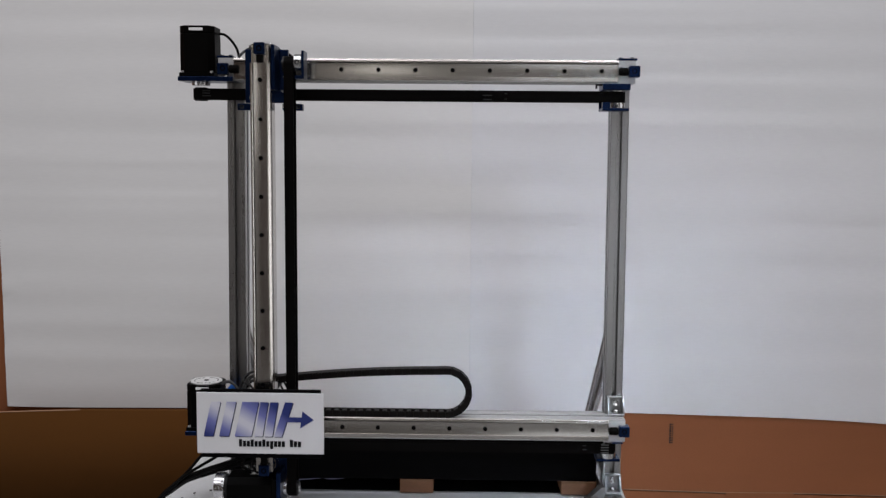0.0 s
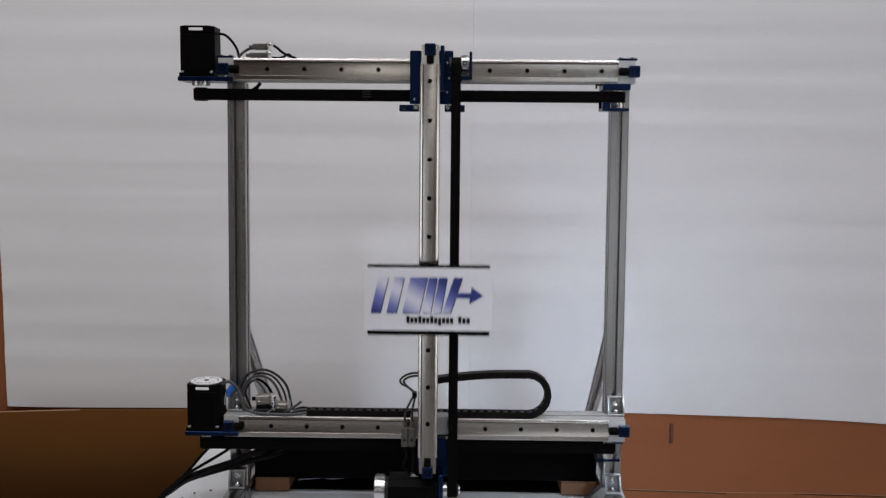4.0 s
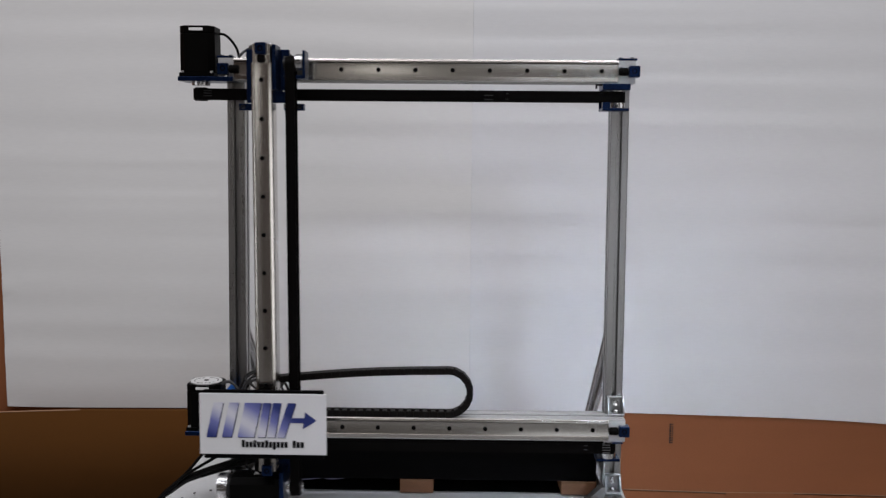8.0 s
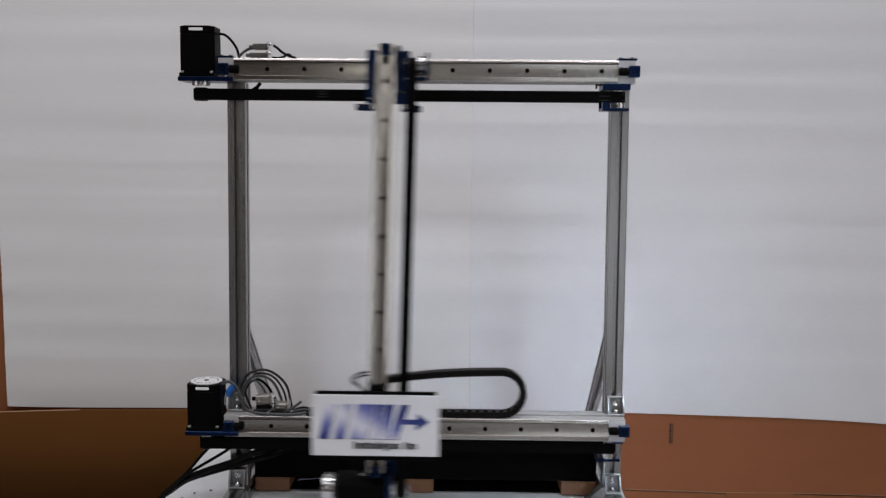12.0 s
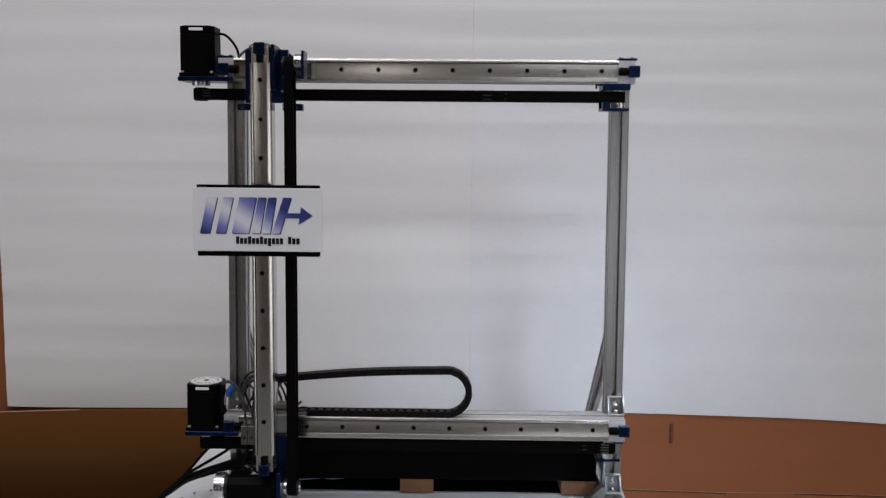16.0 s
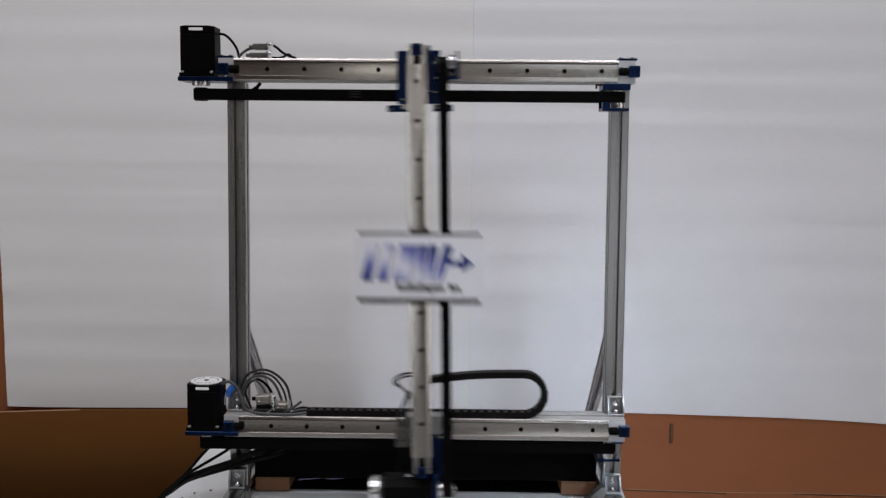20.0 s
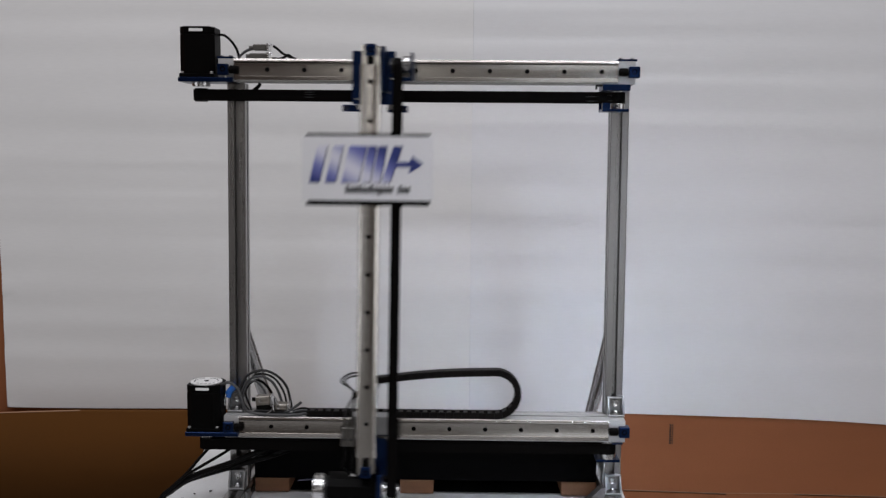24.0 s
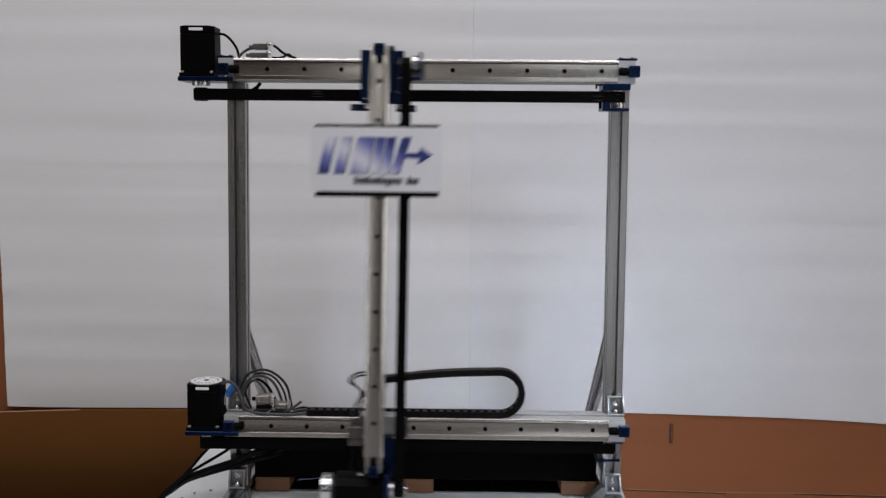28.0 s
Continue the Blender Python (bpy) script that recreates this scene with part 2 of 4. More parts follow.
# ---------------------------------------------------------------- the room and the backdrop
def room():
    fl = box(-3, 3, -4, 1.6, -0.96, -0.9, 0)
    solid("floor", fl, M["floor"], (0, -1.2, -0.9), "grey concrete workshop floor", "floor", kind="structure")
    ce = box(-3, 3, -4, 1.6, 3.2, 3.26, 0)
    solid("ceiling", ce, M["ceiling"], (0, -1.2, 3.2), "plain white workshop ceiling", "ceiling", kind="structure")
    def pierced(axis, at, span, holes):
        """A wall 0.1 thick across an axis, with square openings (u0, u1, z0, z1) in order along it."""
        bm = bmesh.new()

        def slab(u0, u1, z0, z1):
            if axis == "x":
                box(at, at + 0.1, u0, u1, z0, z1, 0, bm)
            else:
                box(u0, u1, at, at + 0.1, z0, z1, 0, bm)
        u = span[0]
        for u0, u1, z0, z1 in holes:
            slab(u, u0, -0.9, 3.2)
            slab(u0, u1, -0.9, z0)
            slab(u0, u1, z1, 3.2)
            u = u1
        slab(u, span[1], -0.9, 3.2)
        return bm

    def casing(name, wall, axis, at, hole):
        """Painted lining in an opening."""
        u0, u1, z0, z1 = hole
        bm = bmesh.new()
        for a0, a1, b0, b1 in ((u0, u0 + 0.04, z0, z1), (u1 - 0.04, u1, z0, z1), (u0 + 0.04, u1 - 0.04, z0, z0 + 0.04), (u0 + 0.04, u1 - 0.04, z1 - 0.04, z1)):
            if axis == "x":
                box(at + 0.002, at + 0.098, a0, a1, b0, b1, 0, bm)
            else:
                box(a0, a1, at + 0.002, at + 0.098, b0, b1, 0, bm)
        part(name, bm, M["white"], wall)

    # openings and their linings are made up to house the unseen fill lamps
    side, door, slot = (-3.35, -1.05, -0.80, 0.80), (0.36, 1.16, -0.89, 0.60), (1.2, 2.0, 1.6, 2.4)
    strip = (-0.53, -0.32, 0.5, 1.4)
    w = solid("wall_west", pierced("x", -3.1, (-4, 1.6), [side]), M["wall"], (-3.05, -1.2, -0.9), "plain unseen painted wall with an opening added for a fill lamp", "wall", kind="structure")
    casing("fill_opening_frame", w, "x", -3.1, side)
    w = solid("wall_east", pierced("x", 3.0, (-4, 1.6), [side]), M["wall"], (3.05, -1.2, -0.9), "plain unseen painted wall with an opening added for a fill lamp", "wall", kind="structure")
    casing("fill_opening_frame", w, "x", 3.0, side)
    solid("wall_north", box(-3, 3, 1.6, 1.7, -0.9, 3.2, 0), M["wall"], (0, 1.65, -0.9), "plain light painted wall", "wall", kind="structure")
    w = solid("wall_south", pierced("y", -4.1, (-0.6, 3), [strip, door, slot]), M["dark_wall"], (1.2, -4.05, -0.9), "plain unseen plastered wall with openings added for fill lamps", "wall", kind="structure")
    # unseen brown half, added so that posts and rails mirror something dark
    solid("wall_south_mirrored", box(-3, -0.6, -4.1, -4.0, -0.9, 3.2, 0), M["brown_mirrored_wall"], (-1.8, -4.05, -0.9), "plain unseen dark brown wall added for dark reflections in the rails", "wall", kind="structure")
    casing("fill_opening_frame", w, "y", -4.1, strip)
    casing("fill_door_frame", w, "y", -4.1, door)
    casing("fill_opening_frame", w, "y", -4.1, slot)
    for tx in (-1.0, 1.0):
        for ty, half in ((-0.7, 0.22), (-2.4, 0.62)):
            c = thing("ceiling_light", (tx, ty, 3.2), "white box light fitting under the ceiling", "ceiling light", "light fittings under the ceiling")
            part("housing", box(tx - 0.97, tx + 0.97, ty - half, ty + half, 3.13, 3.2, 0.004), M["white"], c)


def sheet(name, x0, x1, y, bottom, label, phase, material):
    """A hanging foam sheet with soft cross ripples; bottom(x) gives its lower hem."""
    bm = bmesh.new()
    nx, nz, top = 60, 90, 1.25
    rows = []
    for j in range(nz + 1):
        row = []
        for i in range(nx + 1):
            x = x0 + (x1 - x0) * (i / nx if i != 1 else 0.0008)
            z0 = bottom(x)
            z = z0 + (top - z0) * (j / nz if j != 1 else 0.0005)
            w = 0.0012 * math.sin(z * 2 * math.pi / 0.088 + 0.7 * math.sin(x * 2.3 + phase) + 3.2 * noise.noise(Vector((x * 0.8, z * 3.0, 7.0)))) * (0.7 + 0.3 * math.sin(x * 3.1 + z * 2))
            w += 0.0016 * math.sin(z * 2 * math.pi / 0.041 + 2.2 * noise.noise(Vector((x * 0.9, z * 5.0, 11.0)))) * max(0.0, noise.noise(Vector((x * 1.4, z * 4.0, 5.0))) + 0.2)
            w += 0.003 * noise.noise(Vector((x * 1.1, z * 1.6, 3.1))) + 0.0016 * noise.noise(Vector((x * 2.5, z * 13, phase)))
            fade = min(1.0, max(0.0, (z - z0) / 0.12)) ** 2
            w *= fade
            xe = x
            if i == 0 and x0 < -0.5:
                xe = x + 0.004 - 0.012 * max(0.0, z + 0.126)
            row.append(bm.verts.new((xe, y + w, z)))
        rows.append(row)
    for j in range(nz):
        for i in range(nx):
            bm.faces.new((rows[j][i], rows[j][i + 1], rows[j + 1][i + 1], rows[j + 1][i]))
    ob = solid(name, bm, material, ((x0 + x1) / 2, y, bottom((x0 + x1) / 2)), label, "backdrop", kind="structure")
    so = ob.modifiers.new("thickness", "SOLIDIFY")
    so.thickness, so.offset = 0.0012, 0
    return ob


def backdrop():
    def hem(x):
        u = min(1.0, max(0.0, (x - 0.05) / 0.3))
        return -0.1265 + 0.004 * u * u * (3 - 2 * u) - 0.0425 * max(0.0, x - 0.38) ** 1.7 + 0.0012 * math.sin(x * 9)
    sheet("backdrop_sheet", -0.984, 0.085, 0.556, hem, "white foam sheet hung as a backdrop", 0.0, M["foam"])
    sheet("backdrop_sheet", 0.0695, 1.6, 0.5548, hem, "white foam sheet overlapping its neighbour at a seam", 0.0, M["foam_cool"])
    # cardboard behind the sheets
    cb = box(-1.6, 1.8, 0.5675, 0.5715, -0.145, 1.25, 0.001)
    solid("cardboard_panel", cb, M["card"], (0, 0.577, -0.141), "tall brown corrugated cardboard panel behind the sheets", "cardboard", kind="structure")
    cut = [(-0.28, -0.2840), (0.4257, -0.3022), (0.6570, -0.3072), (0.8103, -0.3063), (1.0183, -0.3093), (1.8, -0.3170)]
    rp = prism(cut + [(1.8, -0.08), (-0.28, -0.08)], "y", 0.5575, 0.5625)
    right = solid("cardboard_box", rp, M["card"], (0.5, 0.573, -0.3), "brown cardboard box side with a slit fold", "cardboard box")
    stamp = bmesh.new()
    for k in range(9):
        z = -0.1475 - 0.0052 * k
        box(0.5235, 0.5275, 0.5567, 0.5572, z - 0.0038, z, 0, stamp)
        box(0.5287, 0.5317, 0.5567, 0.5572, z - 0.0034, z - 0.0005, 0, stamp)
    part("stamp", stamp, M["stamp"], right, "faint dark printed marks")
    fp = prism([(-0.28, -0.62), (0.6565, -0.62), (0.6565, -0.3112), (0.4257, -0.3056), (-0.28, -0.2870)], "y", 0.5575, 0.5625)
    prism([(0.657, -0.62), (0.810, -0.62), (0.810, -0.3066), (0.657, -0.3075)], "y", 0.5575, 0.5625, fp)
    prism([(0.8105, -0.62), (1.8, -0.62), (1.8, -0.3210), (1.0183, -0.3128), (0.8105, -0.3098)], "y", 0.5575, 0.5625, fp)
    torn_cut = bmesh.new()
    for (xa, za), (xb, zb) in zip(cut[1:5], cut[2:5]):
        prism([(xa, za), (xb, zb), (xb, zb + 0.0012), (xa, za + 0.0012)], "y", 0.5566, 0.5574, torn_cut)
    part("cut_edge", torn_cut, M["card_pale"], right, "pale cut cardboard edge")
    part("flap", fp, M["card"], right)
    lf = bmesh.new()
    rim = [(-1.7, -0.1120), (-0.934, -0.0997), (-0.7636, -0.0925), (-0.5334, -0.0902), (-0.27, -0.0885)]
    top, low = [lf.verts.new((x, 0.42, z)) for x, z in rim], [lf.verts.new((x, 0.62, -0.49)) for x, z in rim]
    for i in range(4):
        lf.faces.new((top[i], top[i + 1], low[i + 1], low[i]))
    fl = solid("cardboard_flap", lf, M["card_shaded"], (-1, 0.42, -0.35), "brown cardboard flap sloping away below the sheet", "cardboard")
    so = fl.modifiers.new("thickness", "SOLIDIFY")
    so.thickness = 0.005
    torn = bmesh.new()
    n = 26
    low, high = [], []
    for i in range(n + 1):
        x = -1.2 + 0.44 * i / n
        z = -0.0997 + (x + 0.934) * 0.0072 / 0.1704 if x > -0.934 else -0.0997 + (x + 0.934) * 0.016
        low.append(torn.verts.new((x, 0.4150, z - 0.0012)))
        high.append(torn.verts.new((x, 0.4165, z + 0.0006 + 0.0011 * noise.noise(Vector((x * 24, 0, 3))))))
    for i in range(n):
        torn.faces.new((low[i], low[i + 1], high[i + 1], high[i]))
    te = part("torn_edge", torn, M["card_pale"], fl, "pale torn cardboard edge")
    so = te.modifiers.new("thickness", "SOLIDIFY")
    so.thickness = 0.0015


# ---------------------------------------------------------------- table, beam and blocks
TABLE = -0.15


def table():
    t = thing("work_table", (-0.05, 0.1, -0.9), "low table with a wrinkled white plastic top sheet", "table")
    bm = bmesh.new()
    nx, ny = 80, 100
    rows = []
    for j in range(ny + 1):
        row = []
        for i in range(nx + 1):
            u, w = i / nx, j / ny
            y = -0.26 + 0.69 * w
            left = -0.490 + 0.012 * math.sin(y * 7) + 0.006 * noise.noise(Vector((y * 9, 0, 1)))
            x = left + (0.347 + 0.004 * math.sin(y * 6) - left) * u
            z = TABLE - 0.0008 + 0.0012 * noise.noise(Vector((x * 14, y * 14, 0)))
            edge = min(u, 1 - u)
            if edge < 0.03:
                z -= 0.01 * (1 - edge / 0.03) ** 2
            row.append(bm.verts.new((x, y, z)))
        rows.append(row)
    for j in range(ny):
        for i in range(nx):
            bm.faces.new((rows[j][i], rows[j][i + 1], rows[j + 1][i + 1], rows[j + 1][i]))
    ob = part("top_sheet", bm, M["table"], t)
    so = ob.modifiers.new("thickness", "SOLIDIFY")
    so.thickness, so.offset = 0.004, -1
    part("tabletop", box(-0.475, 0.335, -0.25, 0.425, TABLE - 0.035, TABLE - 0.007, 0.002), M["wood"], t)
    for x in (-0.42, 0.30):
        for y in (-0.22, 0.40):
            part("leg", box(x - 0.02, x + 0.02, y - 0.02, y + 0.02, -0.9, TABLE - 0.035, 0.002), M["dark_steel"], t)
    for x, y, r in ((-0.425, 0.085, 0.0022), (-0.40, 0.10, 0.0026), (-0.44, 0.06, 0.0020)):
        part("speck", cyl((x, y, TABLE + 0.0008), "z", r, 0.001, 8), M["ink"], t, "dark spot of dirt")


def beam():
    top = -0.070
    bx = thing("black_box", (0, 0.145, -0.1225), "long matt black box lying on wooden blocks", "box")
    part("body", box(-0.320, 0.2925, 0.1012, 0.270, -0.1205, top, 0.0008), M["black_paint"], bx)
    bm = prism([(0.1000, -0.1232), (0.1011, -0.1232), (0.1011, top - 0.001), (0.1000, top - 0.001)], "x", -0.3195, 0.292)
    bmesh.ops.subdivide_edges(bm, edges=[e for e in bm.edges if abs(e.verts[0].co.x - e.verts[1].co.x) > 0.1], cuts=40)
    for v in bm.verts:
        if v.co.z < -0.1:
            v.co.z += 0.0012 * noise.noise(Vector((v.co.x * 8, 2, 0))) + (0.004 * max(0, -0.12 - v.co.x) if v.co.x < -0.12 else 0)
    part("front_panel", bm, M["black_paint"], bx, "thin black front panel with a wavy lower edge")
    part("bottom", box(-0.318, 0.291, 0.1015, 0.268, -0.1230, -0.1206, 0.0005), M["black_paint"], bx)
    part("lid", box(-0.3205, 0.293, 0.0995, 0.2705, top + 0.0002, top + 0.0022, 0.0006), M["black_paint"], bx)
    # sheet and strip are added; their black stands in for shade under the box
    solid("shade_underlay", box(-0.318, 0.291, 0.113, 0.261, TABLE + 0.0006, TABLE + 0.0016, 0), M["black_paint"], (0, 0.18, TABLE + 0.0006), "thin black sheet added in place of the shade under the box", "sheet")
    solid("shade_skirt", box(-0.318, 0.291, 0.262, 0.269, TABLE + 0.0008, -0.1236, 0.0008), M["black_paint"], (0, 0.265, TABLE + 0.0008), "black strip added to keep light out from under the box", "strip")
    # pale slivers stand in for light showing through the gap below the box
    film = thing("gap_light_slivers", (-0.2, 0.1, TABLE + 0.001), "pale blue slivers added for light showing under the black box", "film")
    for pts in ([(-0.2440, -0.1290), (-0.2380, -0.1262), (-0.2030, -0.1238), (-0.2010, -0.1248), (-0.2200, -0.1268)], [(-0.1960, -0.1252), (-0.1860, -0.1243), (-0.1600, -0.1240), (-0.1590, -0.1246), (-0.1800, -0.1262)]):
        part("fold", prism(pts, "y", 0.1005, 0.1012), M["film"], film)
    for x0, x1 in ((-0.3190, -0.2575), (-0.0585, 0.0015), (0.2300, 0.293)):
        bm = box(x0, x1, 0.098, 0.165, TABLE + 0.0018, -0.1235, 0.0012)
        solid("wooden_block", bm, M["wood"], ((x0 + x1) / 2, 0.13, TABLE + 0.0008), "raw pine block supporting the black box", "block", "blocks under the box")


# ---------------------------------------------------------------- the gantry frame
def bracket(parent, x, y, z, w=0.028, h=0.031, d=0.022):
    """An angle bracket: back leaf against the post at y, foot on the surface at z."""
    bm = box(x - w / 2, x + w / 2, y - 0.004, y, z, z + h, 0.0008)
    box(x - w / 2, x + w / 2, y - d, y - 0.004, z, z + 0.004, 0.0008, bm)
    box(x - w / 2 + 0.003, x + w / 2 - 0.003, y - 0.009, y - 0.004, z + h - 0.003, z + h, 0.0006, bm)
    for s in (-1, 1):
        xa, xb = sorted((x + s * w / 2, x + s * (w / 2 - 0.003)))
        prism([(y - 0.004, z + 0.004), (y - d + 0.001, z + 0.004), (y - d + 0.001, z + 0.010), (y - 0.010, z + h), (y - 0.004, z + h)], "x", xa, xb, bm)
    b = part("corner_bracket", bm, M["cast"], parent, "cast angle bracket")
    screws(b, [(x, y - 0.0055, z + h * 0.68)], 0.0058, 0.005, FACE_FRONT, "steel")
    screws(b, [(x, y - 0.013, z + 0.006)], 0.0056, 0.005, None, "steel")


POSTS = ((-0.3310, -0.3355), (0.3080, 0.3112))


def frame_bars():
    g = thing("gantry_frame", (0, 0.06, TABLE), "silver slotted aluminium frame with two posts on feet", "frame")
    for side, (xt, xb) in enumerate(POSTS):
        part("post", slotted_bar((xb, 0.06, TABLE + 0.031), (xt, 0.06, 0.5735)), M["alu_post"], g)
        xf = xb
        part("foot", slotted_bar((xf, -0.16, TABLE + 0.0155), (xf, 0.41, TABLE + 0.0155)), M["alu_post"], g)
        s = 1 if side == 0 else -1
        part("brace", slotted_bar((xb + s * 0.003, 0.078, 0.150), (xb - s * 0.003, 0.385, TABLE + 0.045), 0.02), M["alu_post"], g)
        bracket(g, xb, 0.0445, TABLE + 0.031)
        bracket(g, xb + 0.001, 0.0445, 0.0178)
        # side bracket that ties the foot
        xs = xf - s * -0.0155
        bm = box(min(xs, xs + s * 0.024), max(xs, xs + s * 0.024), 0.02, 0.048, TABLE + 0.0008, TABLE + 0.005, 0.0008)
        box(min(xs, xs + s * 0.004), max(xs, xs + s * 0.004), 0.02, 0.048, TABLE + 0.005, TABLE + 0.028, 0.0008, bm)
        sb = part("foot_bracket", bm, M["cast"], g, "cast angle bracket")
        screws(sb, [(xs + s * 0.014, 0.034, TABLE + 0.007)], 0.005, 0.004)
    bar = [(0.0434, -0.0225), (0.0590, -0.0225), (0.0590, 0.0172), (0.0545, 0.0172), (0.0545, 0.0145), (0.0480, 0.0145), (0.0480, 0.0172), (0.0434, 0.0172)]
    part("crossbar", prism(bar, "x", -0.3195, 0.2945), M["alu_body"], g, "silver crossbar between the posts")
    xi = 0.2955
    gu = prism([(xi, TABLE + 0.031), (xi, TABLE + 0.047), (xi - 0.007, TABLE + 0.046), (xi - 0.031, TABLE + 0.022), (xi - 0.034, TABLE + 0.006), (xi, TABLE + 0.006)], "y", 0.014, 0.018)
    prism([(xi - 0.004, TABLE + 0.046), (xi - 0.032, TABLE + 0.019), (xi - 0.036, TABLE + 0.006), (xi - 0.032, TABLE + 0.006), (xi - 0.028, TABLE + 0.018), (xi, TABLE + 0.043)], "y", 0.018, 0.040, gu)
    gp = part("gusset", gu, M["cast_dark"], g, "cast angle bracket beside the foot")
    screws(gp, [(xi - 0.016, 0.0125, TABLE + 0.018)], 0.0055, 0.004, FACE_FRONT)
    return g


# ---------------------------------------------------------------- linear axes
BOW = 0.0005  # hollow of the rails' middle channel


def axis_outline(z):
    """Cross-section of the guide body, (y, z) pairs: stepped front, slotted top and bottom."""
    q = [(0.004, -0.0195), (0.014, -0.0195), (0.014, -0.0165), (0.012, -0.0165), (0.012, -0.0125), (0.028, -0.0125), (0.028, -0.0165), (0.026, -0.0165),
         (0.026, -0.0195), (0.043, -0.0195), (0.043, 0.0175), (0.031, 0.0175), (0.031, 0.0150), (0.034, 0.0150), (0.034, 0.0105), (0.022, 0.0105),
         (0.022, 0.0150), (0.024, 0.0150), (0.024, 0.0175), (0.014, 0.0175), (0.014, 0.0168), (0.012, 0.0168), (0.012, 0.0175), (0.004, 0.0175)]
    return [(y, zz + z) for y, zz in q]


def end_stop(parent, x, s, z):
    """Blue stop block with its rubber bumper; s is the way to the middle of the axis."""
    b = part("end_block", box(min(x, x + s * 0.0175), max(x, x + s * 0.0175), -0.006, 0.012, z - 0.0095, z + 0.0085, 0.001), M["blue"], parent, "blue stop block")
    # black disc stands in for the dark inside of the block's hole
    screws(b, [(x + s * 0.009, -0.0058, z)], 0.0044, 0.002, FACE_FRONT, "black_paint", "socket")
    c = x + s * 0.026
    bm = cyl((c, -0.0005, z - 0.0005), "x", 0.0062, 0.0150, 24, b=0.001)
    for k in range(3):
        cyl((c + s * (-0.004 + 0.004 * k), -0.0005, z - 0.0005), "x", 0.0068, 0.0016, 24, bm=bm)
    part("bumper", bm, M["rubber"], parent, "black rubber bumper")


def stepper(parent, x, y, z, h=0.078, s=0.0565, sticker=True, round_label=False):
    """An upright square motor with cut corners standing at z."""
    c, e = s / 2, 0.0095
    oct_ = [(-c + e, -c), (c - e, -c), (c, -c + e), (c, c - e), (c - e, c), (-c + e, c), (-c, c - e), (-c, -c + e)]
    sh = lambda k: [(x + px * k, y + py * k) for px, py in oct_]
    bm = prism(sh(1.0), "z", z + 0.006, z + h - 0.012)
    prism(sh(0.985), "z", z + h - 0.0125, z + h - 0.0105, bm)
    prism(sh(1.0), "z", z + h - 0.011, z + h, bm)
    prism([(x - c, y - c), (x + c, y - c), (x + c, y + c), (x - c, y + c)], "z", z, z + 0.006, bm)
    bmesh.ops.bevel(bm, geom=[ed for ed in bm.edges if abs(ed.verts[0].co.z - ed.verts[1].co.z) < 1e-5], offset=0.0008, segments=1, affect="EDGES")
    mt = part("motor", bm, M["motor"], parent, "black square stepper motor")
    screws(mt, [(x + i * (c - 0.005), y + j * (c - 0.005), z + 0.0075) for i in (-1, 1) for j in (-1, 1)], 0.0034, 0.004)
    if sticker:
        part("sticker", prism([(x - 0.0112, z + h - 0.0072), (x - 0.0104, z + h - 0.0080), (x + 0.0104, z + h - 0.0080), (x + 0.0112, z + h - 0.0072), (x + 0.0112, z + h - 0.0042), (x + 0.0104, z + h - 0.0035), (x - 0.0104, z + h - 0.0035), (x - 0.0112, z + h - 0.0042)], "y", y - c - 0.0006, y - c), M["white"], mt, "small white sticker")
    if round_label:
        cap = bmesh.new()
        cyl((x, y, z + h + 0.0008), "z", 0.0265, 0.0016, 40, bm=cap)
        lb = part("round_label", cap, M["white"], mt, "round white label")
        for i in range(18):
            if i % 6 != 5:
                a = 2 * math.pi * i / 18
                part("print_bar", box(x + 0.0195 * math.cos(a) - 0.0024, x + 0.0195 * math.cos(a) + 0.0024, y + 0.0195 * math.sin(a) - 0.0010, y + 0.0195 * math.sin(a) + 0.0010, z + h + 0.0016, z + h + 0.0018, 0, turn=Matrix.Rotation(a + math.pi / 2, 4, "Z")), M["worn_pale"], lb)
        part("label_hole", cyl((x, y, z + h + 0.0018), "z", 0.0040, 0.0008, 20), M["ink"], lb)
    return mt


def belt_loop(parent, x0, x1, y, z, w=0.0178, r=0.0128, t=0.0019):
    """A flat belt loop lying level round two pulleys at x0 and x1, w high."""
    n = 20
    ring = lambda q: ([(x1 + q * math.cos(a), y + q * math.sin(a)) for a in [-math.pi / 2 + math.pi * k / n for k in range(n + 1)]] +
                      [(x0 + q * math.cos(a), y + q * math.sin(a)) for a in [math.pi / 2 + math.pi * k / n for k in range(n + 1)]])
    bm = bmesh.new()
    o, i = ring(r), ring(r - t)
    m = len(o)
    vo = [[bm.verts.new((*p, z + s * w / 2)) for p in o] for s in (-1, 1)]
    vi = [[bm.verts.new((*p, z + s * w / 2)) for p in i] for s in (-1, 1)]
    for k in range(m):
        j = (k + 1) % m
        bm.faces.new((vo[0][k], vo[0][j], vo[1][j], vo[1][k]))
        bm.faces.new((vi[0][j], vi[0][k], vi[1][k], vi[1][j]))
        bm.faces.new((vo[1][k], vo[1][j], vi[1][j], vi[1][k]))
        bm.faces.new((vi[0][k], vi[0][j], vo[0][j], vo[0][k]))
    return part("belt", bm, M["rubber"], parent, "black toothed drive belt")


IDLER_X = 0.2995
BELT_MARKS = []


